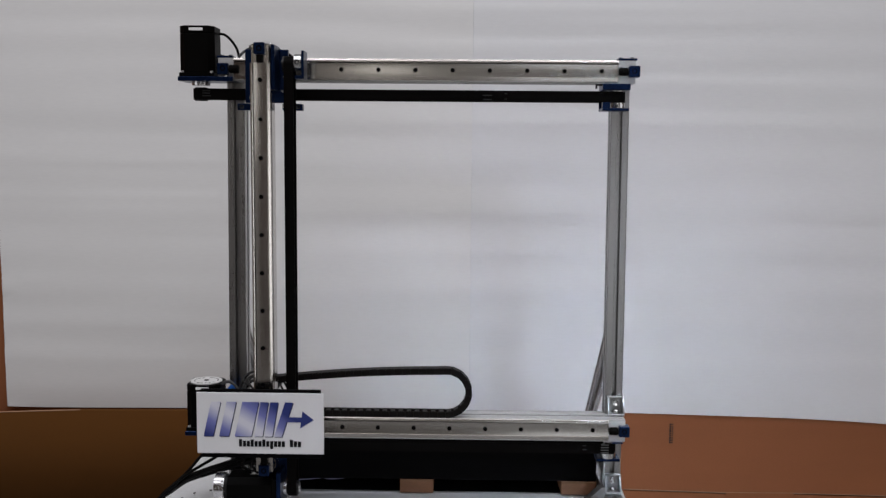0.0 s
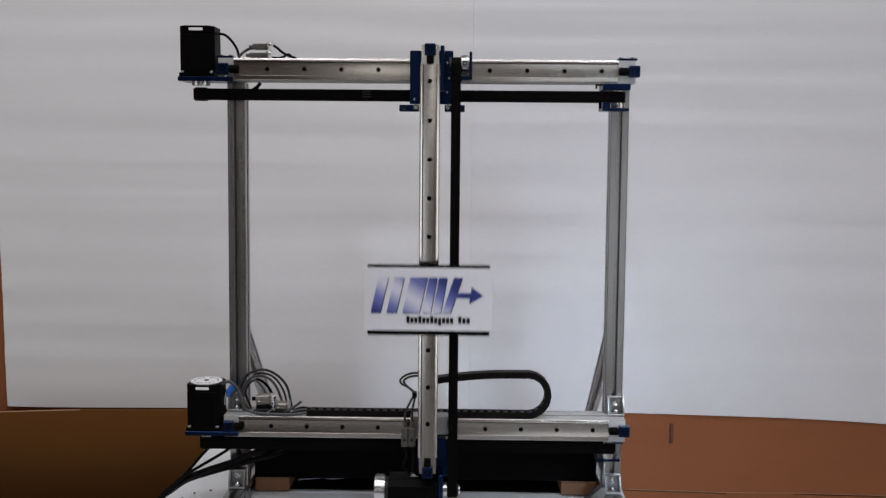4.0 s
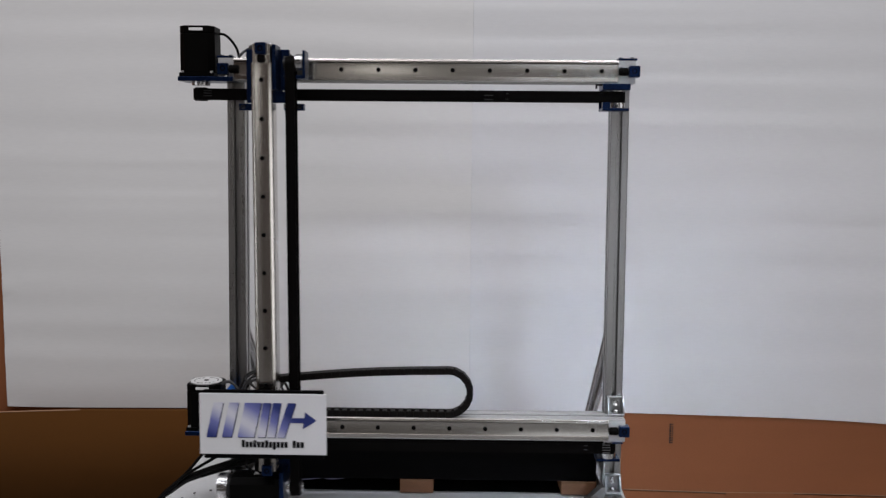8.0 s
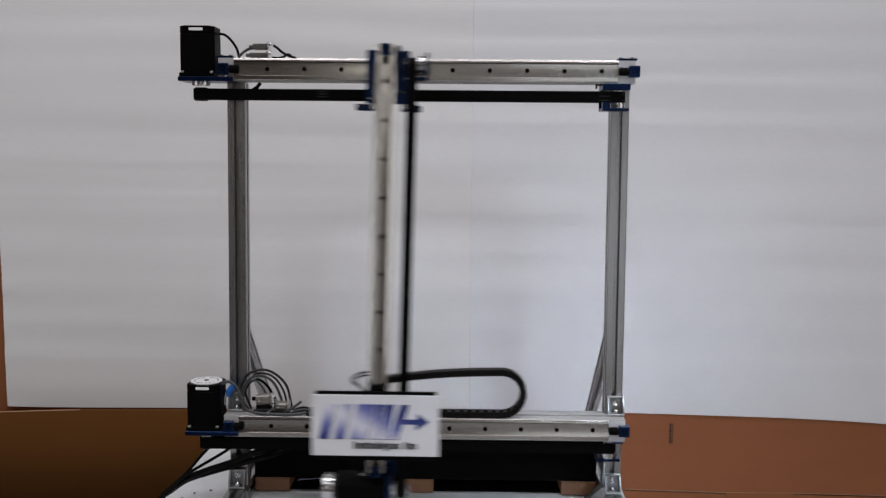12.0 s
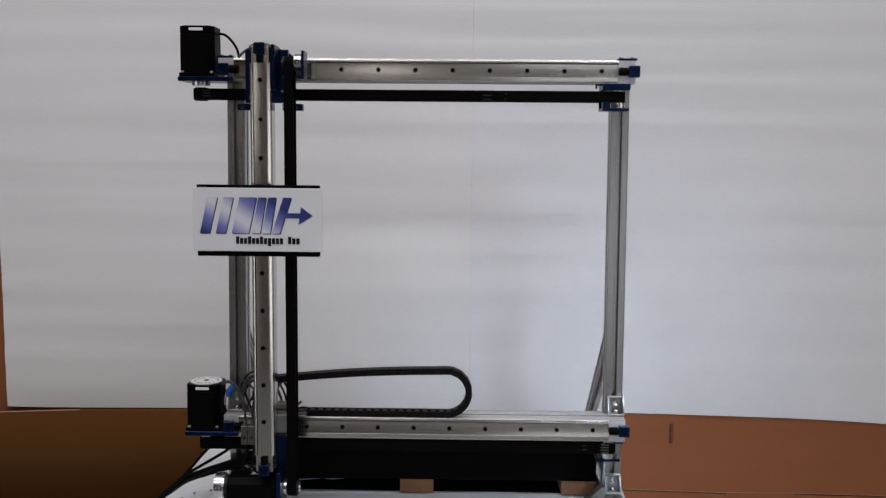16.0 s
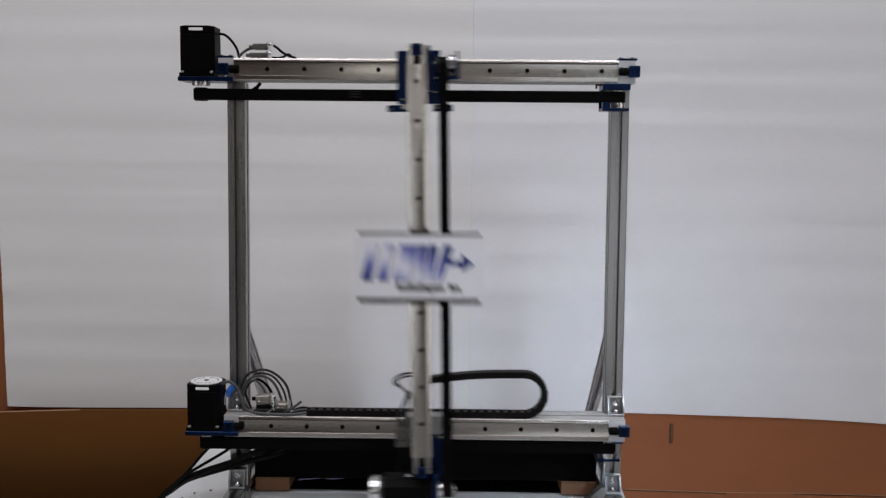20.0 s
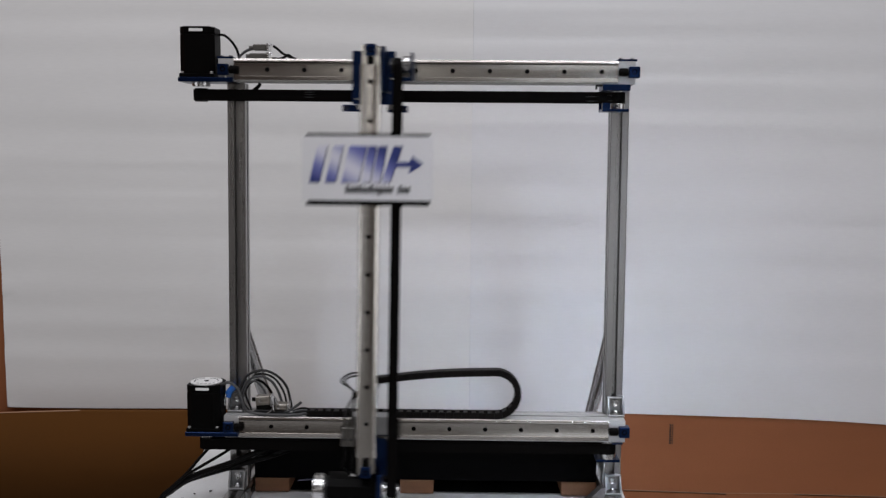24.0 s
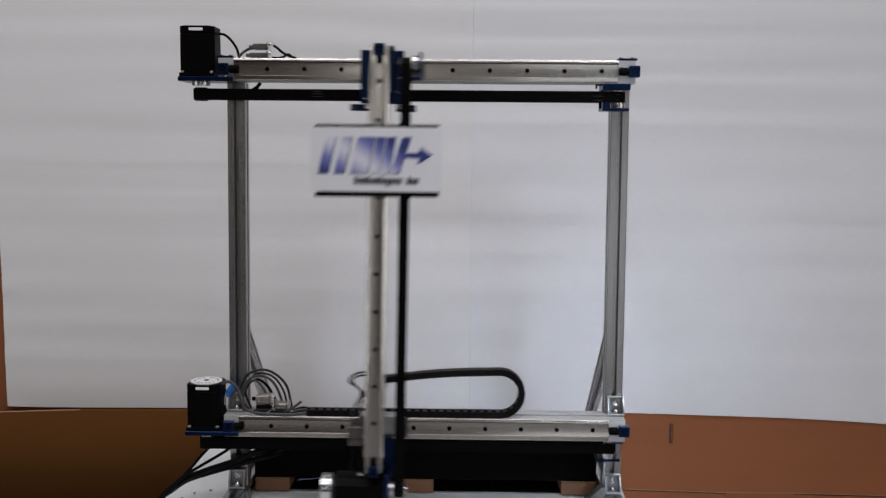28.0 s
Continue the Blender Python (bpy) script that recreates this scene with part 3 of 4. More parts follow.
def level_axis(z, label, belt_z, low):
    a = thing("linear_axis", (0, 0.0215, z - 0.0195), label, "linear axis", "level axes of the gantry")
    part("body", prism(axis_outline(z), "x", -0.350, 0.3245), M["alu_body"], a, "silver aluminium guide body")
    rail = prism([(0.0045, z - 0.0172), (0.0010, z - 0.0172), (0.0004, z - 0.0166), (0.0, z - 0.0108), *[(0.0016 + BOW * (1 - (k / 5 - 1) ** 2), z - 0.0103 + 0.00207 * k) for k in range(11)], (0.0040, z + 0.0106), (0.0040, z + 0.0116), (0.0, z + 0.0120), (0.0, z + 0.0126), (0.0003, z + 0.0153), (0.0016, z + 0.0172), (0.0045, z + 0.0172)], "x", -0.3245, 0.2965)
    r = part("guide_rail", rail, M["alu_x"], a, "flat silver rail with black discs for its bored holes")
    # holes are not bored: black discs give the dark inside
    screws(r, [(-0.27 + 0.06 * k, 0.0014, z) for k in range(10)], 0.0036, 0.0016, FACE_FRONT, "black_paint", "hole_screw")
    end_stop(a, 0.3305, -1, z)
    end_stop(a, -0.3500, 1, z)
    # cap plates on top of both ends
    if not low:
        for x0, x1 in ((-0.353, -0.327), (0.297, 0.3275)):
            c = part("cap_plate", box(x0, x1, 0.006, 0.034, z + 0.0177, z + 0.0212, 0.0006), M["blue"], a)
            screws(c, [(x0 + 0.006, 0.02, z + 0.0225), (x1 - 0.006, 0.02, z + 0.0225)], 0.0032, 0.003)
    # motor, its plate and pulley
    mx, my = -0.3835, 0.0235
    mz = z - 0.0130 if not low else z - 0.0085
    plate = part("motor_plate", box(-0.4135, -0.3245, -0.0065, 0.0535, mz - 0.0075, mz - 0.0002, 0.0008), M["blue"], a, "blue motor plate")
    screws(plate, [(-0.337, 0.0, mz + 0.001), (-0.345, 0.045, mz + 0.001)], 0.003, 0.003)
    stepper(a, mx, my, mz, 0.0790 if low else 0.0808, round_label=low)
    part("motor_boss", cyl((mx, my, mz - 0.0105), "z", 0.0150, 0.006, 28, b=0.001), M["steel"], a)
    part("drive_pulley", cyl((mx, my, belt_z), "z", 0.0105, 0.0215, 28), M["dark_steel"], a)
    # idler end
    ix = IDLER_X
    idl = bmesh.new()
    up = belt_z + (0.0105 if not low else 0.0125)
    dn = belt_z - (0.0180 if low else 0.0185)
    box(0.302 if low else 0.272, 0.3205 if low else 0.3165, -0.002, 0.043, up, (z - 0.0197), 0.0008, idl)
    box(*((0.2790, 0.3185, 0.011, 0.043) if low else (0.272, 0.3150, -0.002, 0.043)), dn - 0.0045, dn, 0.0008, idl)
    box(0.272, 0.2845, 0.0385, 0.043, dn, up, 0.0004, idl)
    if not low:
        box(0.272, 0.2845, -0.002, 0.0085, dn, belt_z - 0.0092, 0.0004, idl)
    ib = part("idler_bracket", idl, M["blue"], a, "blue idler bracket")
    if not low:
        hook = box(0.2615, 0.272, 0.004, 0.012, z - 0.0230, z - 0.0197, 0.0004)
        box(0.2615, 0.2640, 0.004, 0.012, z - 0.0275, z - 0.0230, 0.0004, hook)
        part("sensor_hook", hook, M["dark_steel"], a)
    pul = cyl((ix, my, belt_z), "z", 0.0105, 0.020, 28)
    cyl((ix, my, belt_z - 0.0138), "z", 0.0128, 0.0086, 32, bm=pul, b=0.0006)
    cyl((ix, my, belt_z + 0.0112), "z", 0.0095, 0.0036, 32, bm=pul)
    pl = part("idler_pulley", pul, M["steel"], a, "bright steel idler pulley")
    if not low:
        screws(pl, [(ix - 0.003, my - 0.0130, belt_z - 0.0138)], 0.0022, 0.0015, FACE_FRONT, "dark_steel")
    belt = belt_loop(a, mx, ix, my, belt_z)
    marks = ((0.5585, 0.0068, (-0.0070, -0.0024, 0.0022, 0.0068)), (0.5240, 0.0030, (-0.0020, 0.0050))) if low else \
        ((0.3527, 0.0074, (-0.0058, 0.0012)), (0.3828, 0.0022, (-0.0050, 0.0040)), (-0.1060, 0.0066, (-0.0030, 0.0014, 0.0052)))
    for offset, half, heights in marks:
        bm = bmesh.new()
        for h in heights:
            box(-half, half, -0.0005, 0.0002, h - 0.0008, h + 0.0008, 0.0001, bm)
        mark = new("worn_mark", finish(bm, "worn_mark", M["worn_pale" if low and half > 0.005 else "worn"]))
        mark.parent = belt
        tagged(mark, "grey worn mark on the belt")
        ORIGIN[mark] = ORIGIN[belt]
        BELT_MARKS.append((mark, offset, belt_z))
    return a


# ---------------------------------------------------------------- the moving upright arm
ARM_BASE = (0.0, -0.057, -0.112)


def arm():
    a = thing("upright_axis", ARM_BASE, "silver upright linear axis riding on the level axes", "linear axis")
    y0 = -0.078
    outline = [(-0.0135, y0 + 0.004), (0.0135, y0 + 0.004), (0.0135, -0.060), (0.0115, -0.060), (0.0115, -0.054), (0.0135, -0.054), (0.0135, -0.0272), (-0.0135, -0.0272),
               (-0.0135, -0.054), (-0.0115, -0.054), (-0.0115, -0.060), (-0.0135, -0.060)]
    part("body", prism(outline, "z", -0.0525, 0.6245), M["alu_z"], a, "silver aluminium guide body")
    lip = [(0.0155, 0.0045), (0.0155, 0.0024), (0.0152, 0.0020), (0.0118, 0.0002), (0.0114, 0.0), (0.0110, 0.0)]
    ro = [(-x, y0 + d) for x, d in lip] + [(-0.0107, y0 + 0.0040), (-0.0099, y0 + 0.0040), (-0.0097, y0 + 0.0012)]
    ro += [(-0.0097 + 0.00197 * k, y0 + 0.0012 + BOW * (1 - (k / 5 - 1) ** 2)) for k in range(1, 11)] + [(x, y0 + d) for x, d in reversed(lip)]
    r = part("guide_rail", prism(ro, "z", -0.0255, 0.5960), M["alu_z"], a, "silver rail with black discs for its bored holes")
    # black discs here too in place of the holes' shaded insides
    screws(r, [(0, y0 + 0.0010, 0.5697 - 0.06 * k) for k in range(10)], 0.0035, 0.0016, FACE_FRONT, "black_paint", "hole_screw")
    for z, s in ((0.6265, -1), (-0.0580, 1)):
        b = part("end_block", box(-0.0085, 0.0085, y0 - 0.004, y0 + 0.012, min(z, z + s * 0.018), max(z, z + s * 0.018), 0.001), M["blue"], a, "blue stop block")
        # hole in the stop block, its dark inside given by a black disc
        screws(b, [(0, y0 - 0.0038, z + s * 0.009)], 0.0044, 0.002, FACE_FRONT, "black_paint", "socket")
        part("bumper", cyl((0, y0 + 0.001, z + s * 0.0245), "z", 0.0055, 0.0125, 22, b=0.001), M["rubber"], a, "black rubber bumper")
    # upper carriage
    cp = part("carriage_plate", box(-0.0335, 0.0350, -0.0270, -0.0180, 0.5370, 0.6208, 0.0008), M["blue"], a, "blue carriage plate")
    screws(cp, [(0.0255, -0.0275, 0.556), (0.0255, -0.0275, 0.602), (-0.026, -0.0275, 0.545), (0.0285, -0.0275, 0.578)], 0.0019, 0.002, FACE_FRONT)
    part("carriage", box(-0.0335, 0.0350, -0.0180, -0.0015, 0.5760, 0.6090, 0.001), M["cast"], a, "grey carriage block")
    part("side_plate", box(0.0155, 0.0215, -0.070, -0.0270, 0.5560, 0.6245, 0.0006), M["blue"], a)
    for x0, x1 in ((-0.0515, -0.0195), (0.0215, 0.0540)):
        cb = part("belt_clamp", box(x0, x1, -0.0060, 0.0095, 0.5260, 0.5368, 0.0008), M["blue"], a, "blue belt clamp")
        screws(cb, [((x0 + 0.007 if x0 < 0 else x1 - 0.007), -0.0062, 0.5315)], 0.0036, 0.002, FACE_FRONT, "dark_steel")
        screws(cb, [((x1 - 0.005 if x0 < 0 else x0 + 0.005), -0.0075, 0.5335)], 0.0042, 0.004, FACE_FRONT)
    # upper pulley and its fork
    px = 0.0400
    pz, py, pr = 0.5965, -0.041, 0.0130
    hz = pz + 0.0035
    fk = box(0.0605, 0.0645, -0.056, -0.020, 0.5735, 0.6170, 0.0006)
    box(0.0350, 0.0605, -0.026, -0.018, 0.5735, 0.5810, 0.0006, fk)
    box(0.0490, 0.0605, -0.050, -0.026, 0.5735, 0.5790, 0.0006, fk)
    part("pulley_fork", fk, M["blue"], a, "blue pulley fork")
    pu = cyl((0.0392, py, pz), "x", 0.0108, 0.0200, 28)
    cyl((0.0308, py, pz + 0.009), "x", 0.0035, 0.004, 18, bm=pu)
    hub = cyl((0.0535, py, hz), "x", 0.0128, 0.0110, 32, b=0.001)
    part("pulley", pu, M["dark_steel"], a)
    hb = part("clamp_hub", hub, M["steel"], a, "bright steel clamp hub")
    screws(hb, [(0.0535, py - 0.0126, hz - 0.001)], 0.0038, 0.002, FACE_FRONT, "dark_steel")
    # upright belt: loop in the y-z plane
    lo = -0.0905
    n, w, t = 20, 0.0150, 0.0019
    bm = bmesh.new()
    ring = lambda q: ([(py - q * math.cos(k), pz + q * math.sin(k)) for k in [math.pi * i / n for i in range(n + 1)]] +
                      [(py + q * math.cos(k), lo - q * math.sin(k)) for k in [math.pi * i / n for i in range(n + 1)]])
    o, i_ = ring(pr), ring(pr - t)
    vo = [[bm.verts.new((px + s * w / 2, *p)) for p in o] for s in (-1, 1)]
    vi = [[bm.verts.new((px + s * w / 2, *p)) for p in i_] for s in (-1, 1)]
    for k in range(len(o)):
        j = (k + 1) % len(o)
        bm.faces.new((vo[0][k], vo[0][j], vo[1][j], vo[1][k]))
        bm.faces.new((vi[0][j], vi[0][k], vi[1][k], vi[1][j]))
        bm.faces.new((vo[1][k], vo[1][j], vi[1][j], vi[1][k]))
        bm.faces.new((vi[0][k], vi[0][j], vo[0][j], vo[0][k]))
    part("belt", bm, M["rubber"], a, "black toothed drive belt")
    # lower drive: motor lying along x, plate, pulley
    bm = bmesh.new()
    c, e = 0.028, 0.0095
    yz = [(-c + e, -c), (c - e, -c), (c, -c + e), (c, c - e), (c - e, c), (-c + e, c), (-c, c - e), (-c, -c + e)]
    yz = [(py + p, -0.0955 + q) for p, q in yz]
    prism(yz, "x", -0.0640, 0.0100, bm)
    prism([(py + p, -0.0955 + q) for p, q in ((-c, -c), (c, -c), (c, c), (-c, c))], "x", 0.0101, 0.0170, bm)
    bmesh.ops.bevel(bm, geom=[ed for ed in bm.edges if abs(ed.verts[0].co.x - ed.verts[1].co.x) < 1e-5], offset=0.0008, segments=1, affect="EDGES")
    mo = part("motor", bm, M["motor"], a, "black stepper motor lying on its side")
    part("sticker", box(-0.030, -0.016, py - 0.004, py + 0.006, -0.0675, -0.0669, 0), M["white"], mo, "small pale sticker")
    dm = cyl((-0.0785, py, -0.0905), "x", 0.0240, 0.0165, 40, b=0.0015)
    dp = part("damper", dm, M["steel"], a, "bright steel end damper")
    part("damper_neck", cyl((-0.0670, py, -0.0905), "x", 0.0200, 0.0070, 36), M["dark_steel"], a)
    part("drive_plate", box(0.0175, 0.0245, -0.071, -0.0120, -0.1240, -0.0560, 0.0008), M["blue"], a, "blue drive plate")
    part("drive_pulley", cyl((0.0400, py, lo), "x", 0.0108, 0.0200, 28), M["dark_steel"], a)
    part("drive_hub", cyl((0.0282, py - 0.004, lo + 0.002), "x", 0.0125, 0.0060, 32, b=0.0008), M["steel"], a, "bright steel hub")
    part("shaft_end", cyl((0.0500, py, lo), "x", 0.0075, 0.0050, 20, b=0.0006), M["steel"], a)
    # lower carriage
    part("carriage", box(-0.0300, 0.0310, -0.0300, -0.0015, -0.0020, 0.0290, 0.001), M["cast"], a, "grey carriage block")
    for zc in (0.0252, 0.0018):
        part("end_seal", box(0.0312, 0.0345, -0.0285, -0.0030, zc - 0.0030, zc + 0.0030, 0.0006), M["white"], a, "pale plastic seal")
    part("seal_strip", box(0.0312, 0.0335, -0.0285, -0.0030, 0.0060, 0.0210, 0.0005), M["steel"], a)
    sw = part("sensor_arm", box(0.0160, 0.0330, -0.0345, -0.0310, -0.0062, -0.0024, 0.0004), M["dark_steel"], a)
    screws(sw, [(0.0300, -0.0350, -0.0042)], 0.0024, 0.003, FACE_FRONT)
    lp = part("carriage_plate", box(-0.0180, 0.0375, -0.0270, -0.0180, -0.0720, -0.0025, 0.0008), M["blue"], a, "blue carriage plate")
    screws(lp, [(0.0310, -0.0275, -0.012), (0.0310, -0.0275, -0.058)], 0.0018, 0.002, FACE_FRONT, "dark_steel")
    # cable plugs and cable loop that ride along
    for k, x in enumerate((-0.0385, -0.0268)):
        bm = box(x - 0.0056, x + 0.0056, -0.046, -0.030, -0.0180, 0.0135, 0.0012)
        cyl((x, -0.038, 0.018), "z", 0.0034, 0.010, 14, bm=bm)
        pg = part("plug", bm, M["plug_dark"], a, "grey cable plug")
        screws(pg, [(x, -0.0465, -0.006)], 0.0024, 0.002, FACE_FRONT, "dark_steel")
    part("cable", tube([(-0.0385, -0.038, 0.020), (-0.0375, -0.037, 0.038), (-0.029, -0.034, 0.056), (-0.0235, -0.03, 0.067), (-0.034, -0.02, 0.0750), (-0.0455, -0.008, 0.0775),
                        (-0.0480, 0.0, 0.0835), (-0.0370, 0.012, 0.0893), (-0.0210, 0.02, 0.0900), (-0.006, 0.022, 0.087), (0.004, 0.022, 0.082)], 0.0018), M["cable_dark"], a, "looped dark grey cable")
    part("cable", tube([(-0.0268, -0.038, 0.020), (-0.0262, -0.037, 0.042), (-0.0225, -0.03, 0.066), (-0.030, -0.020, 0.0715), (-0.0385, -0.008, 0.0755), (-0.0430, 0.004, 0.0800),
                        (-0.0350, 0.014, 0.0840), (-0.0220, 0.022, 0.0845), (-0.010, 0.024, 0.082), (0.004, 0.024, 0.077)], 0.0018), M["cable_dark"], a, "looped dark grey cable")
    part("cable_tie", box(-0.0270, -0.0195, -0.036, -0.024, 0.061, 0.070, 0.001), M["cable_black"], a)
    for x, q in ((-0.0385, 0.0), (-0.0268, 0.004)):
        part("cable", tube([(x, -0.038, -0.0175), (x + 0.003, -0.045, -0.034), (x - 0.002 + q, -0.05, -0.050), (x + 0.006, -0.046, -0.060), (x + 0.01, -0.042, -0.068)], 0.0022), M["cable_black"], a)
    part("chain_arm", box(-0.002, 0.014, -0.036, 0.031, 0.0705, 0.0735, 0.0006), M["dark_steel"], a)
    part("chain_post", box(-0.002, 0.014, -0.036, -0.032, 0.029, 0.0705, 0.0006), M["dark_steel"], a)
    return a


# ---------------------------------------------------------------- the sign that rides on the arm
SIGN_Y = -0.106


def slanted(x, w, z0, z1, lean, y0, y1, bm=None):
    return prism([(x, z0), (x + w, z0), (x + w + lean, z1), (x + lean, z1)], "y", y0, y1, bm)


def sign():
    s = thing("sign_slider", (0, SIGN_Y, 0), "white sign board with a blue emblem on a black backing", "sign")
    y = SIGN_Y
    part("slider_block", box(-0.0200, 0.0200, -0.0970, -0.0800, -0.030, 0.030, 0.001), M["dark_steel"], s, "dark slider block")
    part("belt_clamp", box(0.0200, 0.0470, -0.0970, -0.0550, -0.012, 0.012, 0.001), M["dark_steel"], s)
    part("backing", box(-0.0937, 0.0952, -0.1035, -0.0975, -0.0549, 0.0550, 0.0008), M["black_paint"], s, "black backing plate")
    bd = part("board", box(-0.0990, 0.1003, y - 0.001, y + 0.002, -0.0468, 0.0506, 0.0005), M["sign"], s, "white printed board")
    f0, f1 = y - 0.0016, y - 0.001
    zb, zt = -0.0190, 0.0362
    # emblem: slanted bars, a slanted block, a row of slanted bars and an arrow
    for x, w in ((-0.0885, 0.0150), (-0.0640, 0.0150)):
        part("emblem_bar", slanted(x + 0.0012, w, zb - 0.0012, zt - 0.0012, 0.0125, f0 + 0.0002, f1), M["navy"], bd)
        part("emblem_bar", slanted(x, w, zb, zt, 0.0125, f0, f0 + 0.0002), M["blend"], bd, "blue shaded bar")
    part("emblem_block", slanted(-0.0395 + 0.0012, 0.0260, zb - 0.0012, zt - 0.0012, 0.0125, f0 + 0.0002, f1), M["navy"], bd)
    part("emblem_block", slanted(-0.0395, 0.0260, zb, zt, 0.0125, f0, f0 + 0.0002), M["blend"], bd, "blue shaded slanted block")
    for x, lean in ((-0.0085, 0.0100), (0.0070, 0.0100), (0.0220, 0.0180)):
        part("emblem_bar", slanted(x + 0.0012, 0.0125, zb - 0.0012, zt - 0.0012, lean, f0 + 0.0002, f1), M["navy"], bd)
        part("emblem_bar", slanted(x, 0.0125, zb, zt, lean, f0, f0 + 0.0002), M["blend"], bd, "blue shaded bar")
    part("emblem_arrow", prism([(0.0400, 0.0045), (0.0645, 0.0045), (0.0635, -0.0050), (0.0850, 0.0085), (0.0670, 0.0220), (0.0660, 0.0125), (0.0420, 0.0125)], "y", f0, f1), M["blend"], bd, "dark blue arrow")
    # two short lines of print, drawn as plain bars of differing height
    tall, deep = (0, 3, 6), (8,)
    for x0, x1, n in ((-0.0330, 0.0405, 12), (0.0470, 0.0660, 3)):
        step = (x1 - x0) / n
        for i in range(n):
            xa = x0 + step * i
            za = -0.0385 if i in deep else -0.0352
            zc = -0.0238 if i in tall else -0.0262
            part("print_bar", prism([(xa, za), (xa + step * 0.78, za), (xa + step * 0.78, zc), (xa, zc)], "y", f0, f1), M["ink"], bd)
    return s


# ---------------------------------------------------------------- cable chain
FIX_X, CH_R, CH_Z, CH_Y, PITCH, END_Z = -0.2080, 0.0341, 0.0232, 0.0118, 0.0136, 0.0790
LINKS = 47
LENGTH = LINKS * PITCH


def bend_r(stage):
    """The bend opens as the upper run lengthens; the extra swell fits the camera's view."""
    return CH_R - 0.0100 * (stage + 0.004) + 0.0014 * math.exp(-((stage + 0.11) / 0.06) ** 2)


def loop_x(stage):
    """Where the bend of the chain has its middle for a place of the arm."""
    return (LENGTH - math.pi * bend_r(stage) + FIX_X + stage) / 2


def link_pose(s, stage):
    c, r = loop_x(stage), bend_r(stage)
    bend = math.pi * r
    if s < c - FIX_X:
        x, z, a = FIX_X + s, CH_Z, 0.0
    elif s < c - FIX_X + bend:
        a = (s - (c - FIX_X)) / r
        x, z = c + r * math.sin(a), CH_Z + r * (1 - math.cos(a))
    else:
        u = s - (c - FIX_X) - bend
        run = max(0.02, c - stage)
        f = u / run
        drop = CH_Z + 2 * r - END_Z
        x, z, a = c - u, CH_Z + 2 * r + 0.004 * math.sin(math.pi * min(1, f)) - drop * f, math.pi
        a -= math.atan2(0.004 * math.pi * math.cos(math.pi * min(1, f)) - drop, run) * 1.0
    return Matrix.Translation((x, CH_Y, z)) @ Matrix.Rotation(-a, 4, "Y")


def chain():
    t = thing("cable_chain", (0, 0, 0), "black plastic cable chain folded over on the lower axis", "cable chain")
    h, w, p = 0.0056, 0.0100, PITCH

    def link():
        bm = box(-0.0062, 0.0078, -w, -w + 0.0022, -h, h - 0.0003, 0.0009)
        box(-0.0062, 0.0078, w - 0.0022, w, -h, h - 0.0003, 0.0009, bm)
        box(-0.0066, 0.0066, -w + 0.002, w - 0.002, -h, -h + 0.0022, 0.0004, bm)
        for s in (-1, 1):
            box(-0.0105, -0.0040, s * (w - 0.0031) - 0.0009, s * (w - 0.0031) + 0.0009, -h + 0.0003, h - 0.0014, 0.0006, bm)
        return bm
    me = shared("link", link, M["chain"])
    bar = shared("crossbar", lambda: box(-0.0040, 0.0030, -w + 0.002, w - 0.002, h - 0.0034, h - 0.0005, 0.0006), M["chain"])
    out = []
    for i in range(LINKS):
        ob = new("link", me)
        ob.parent = t
        ob.matrix_local = link_pose((i + 0.5) * p, -0.266)
        ORIGIN[ob] = Vector((0, 0, 0))
        piece("crossbar", bar, ob, (0, 0, 0), None)
        out.append(ob)
    return t, out


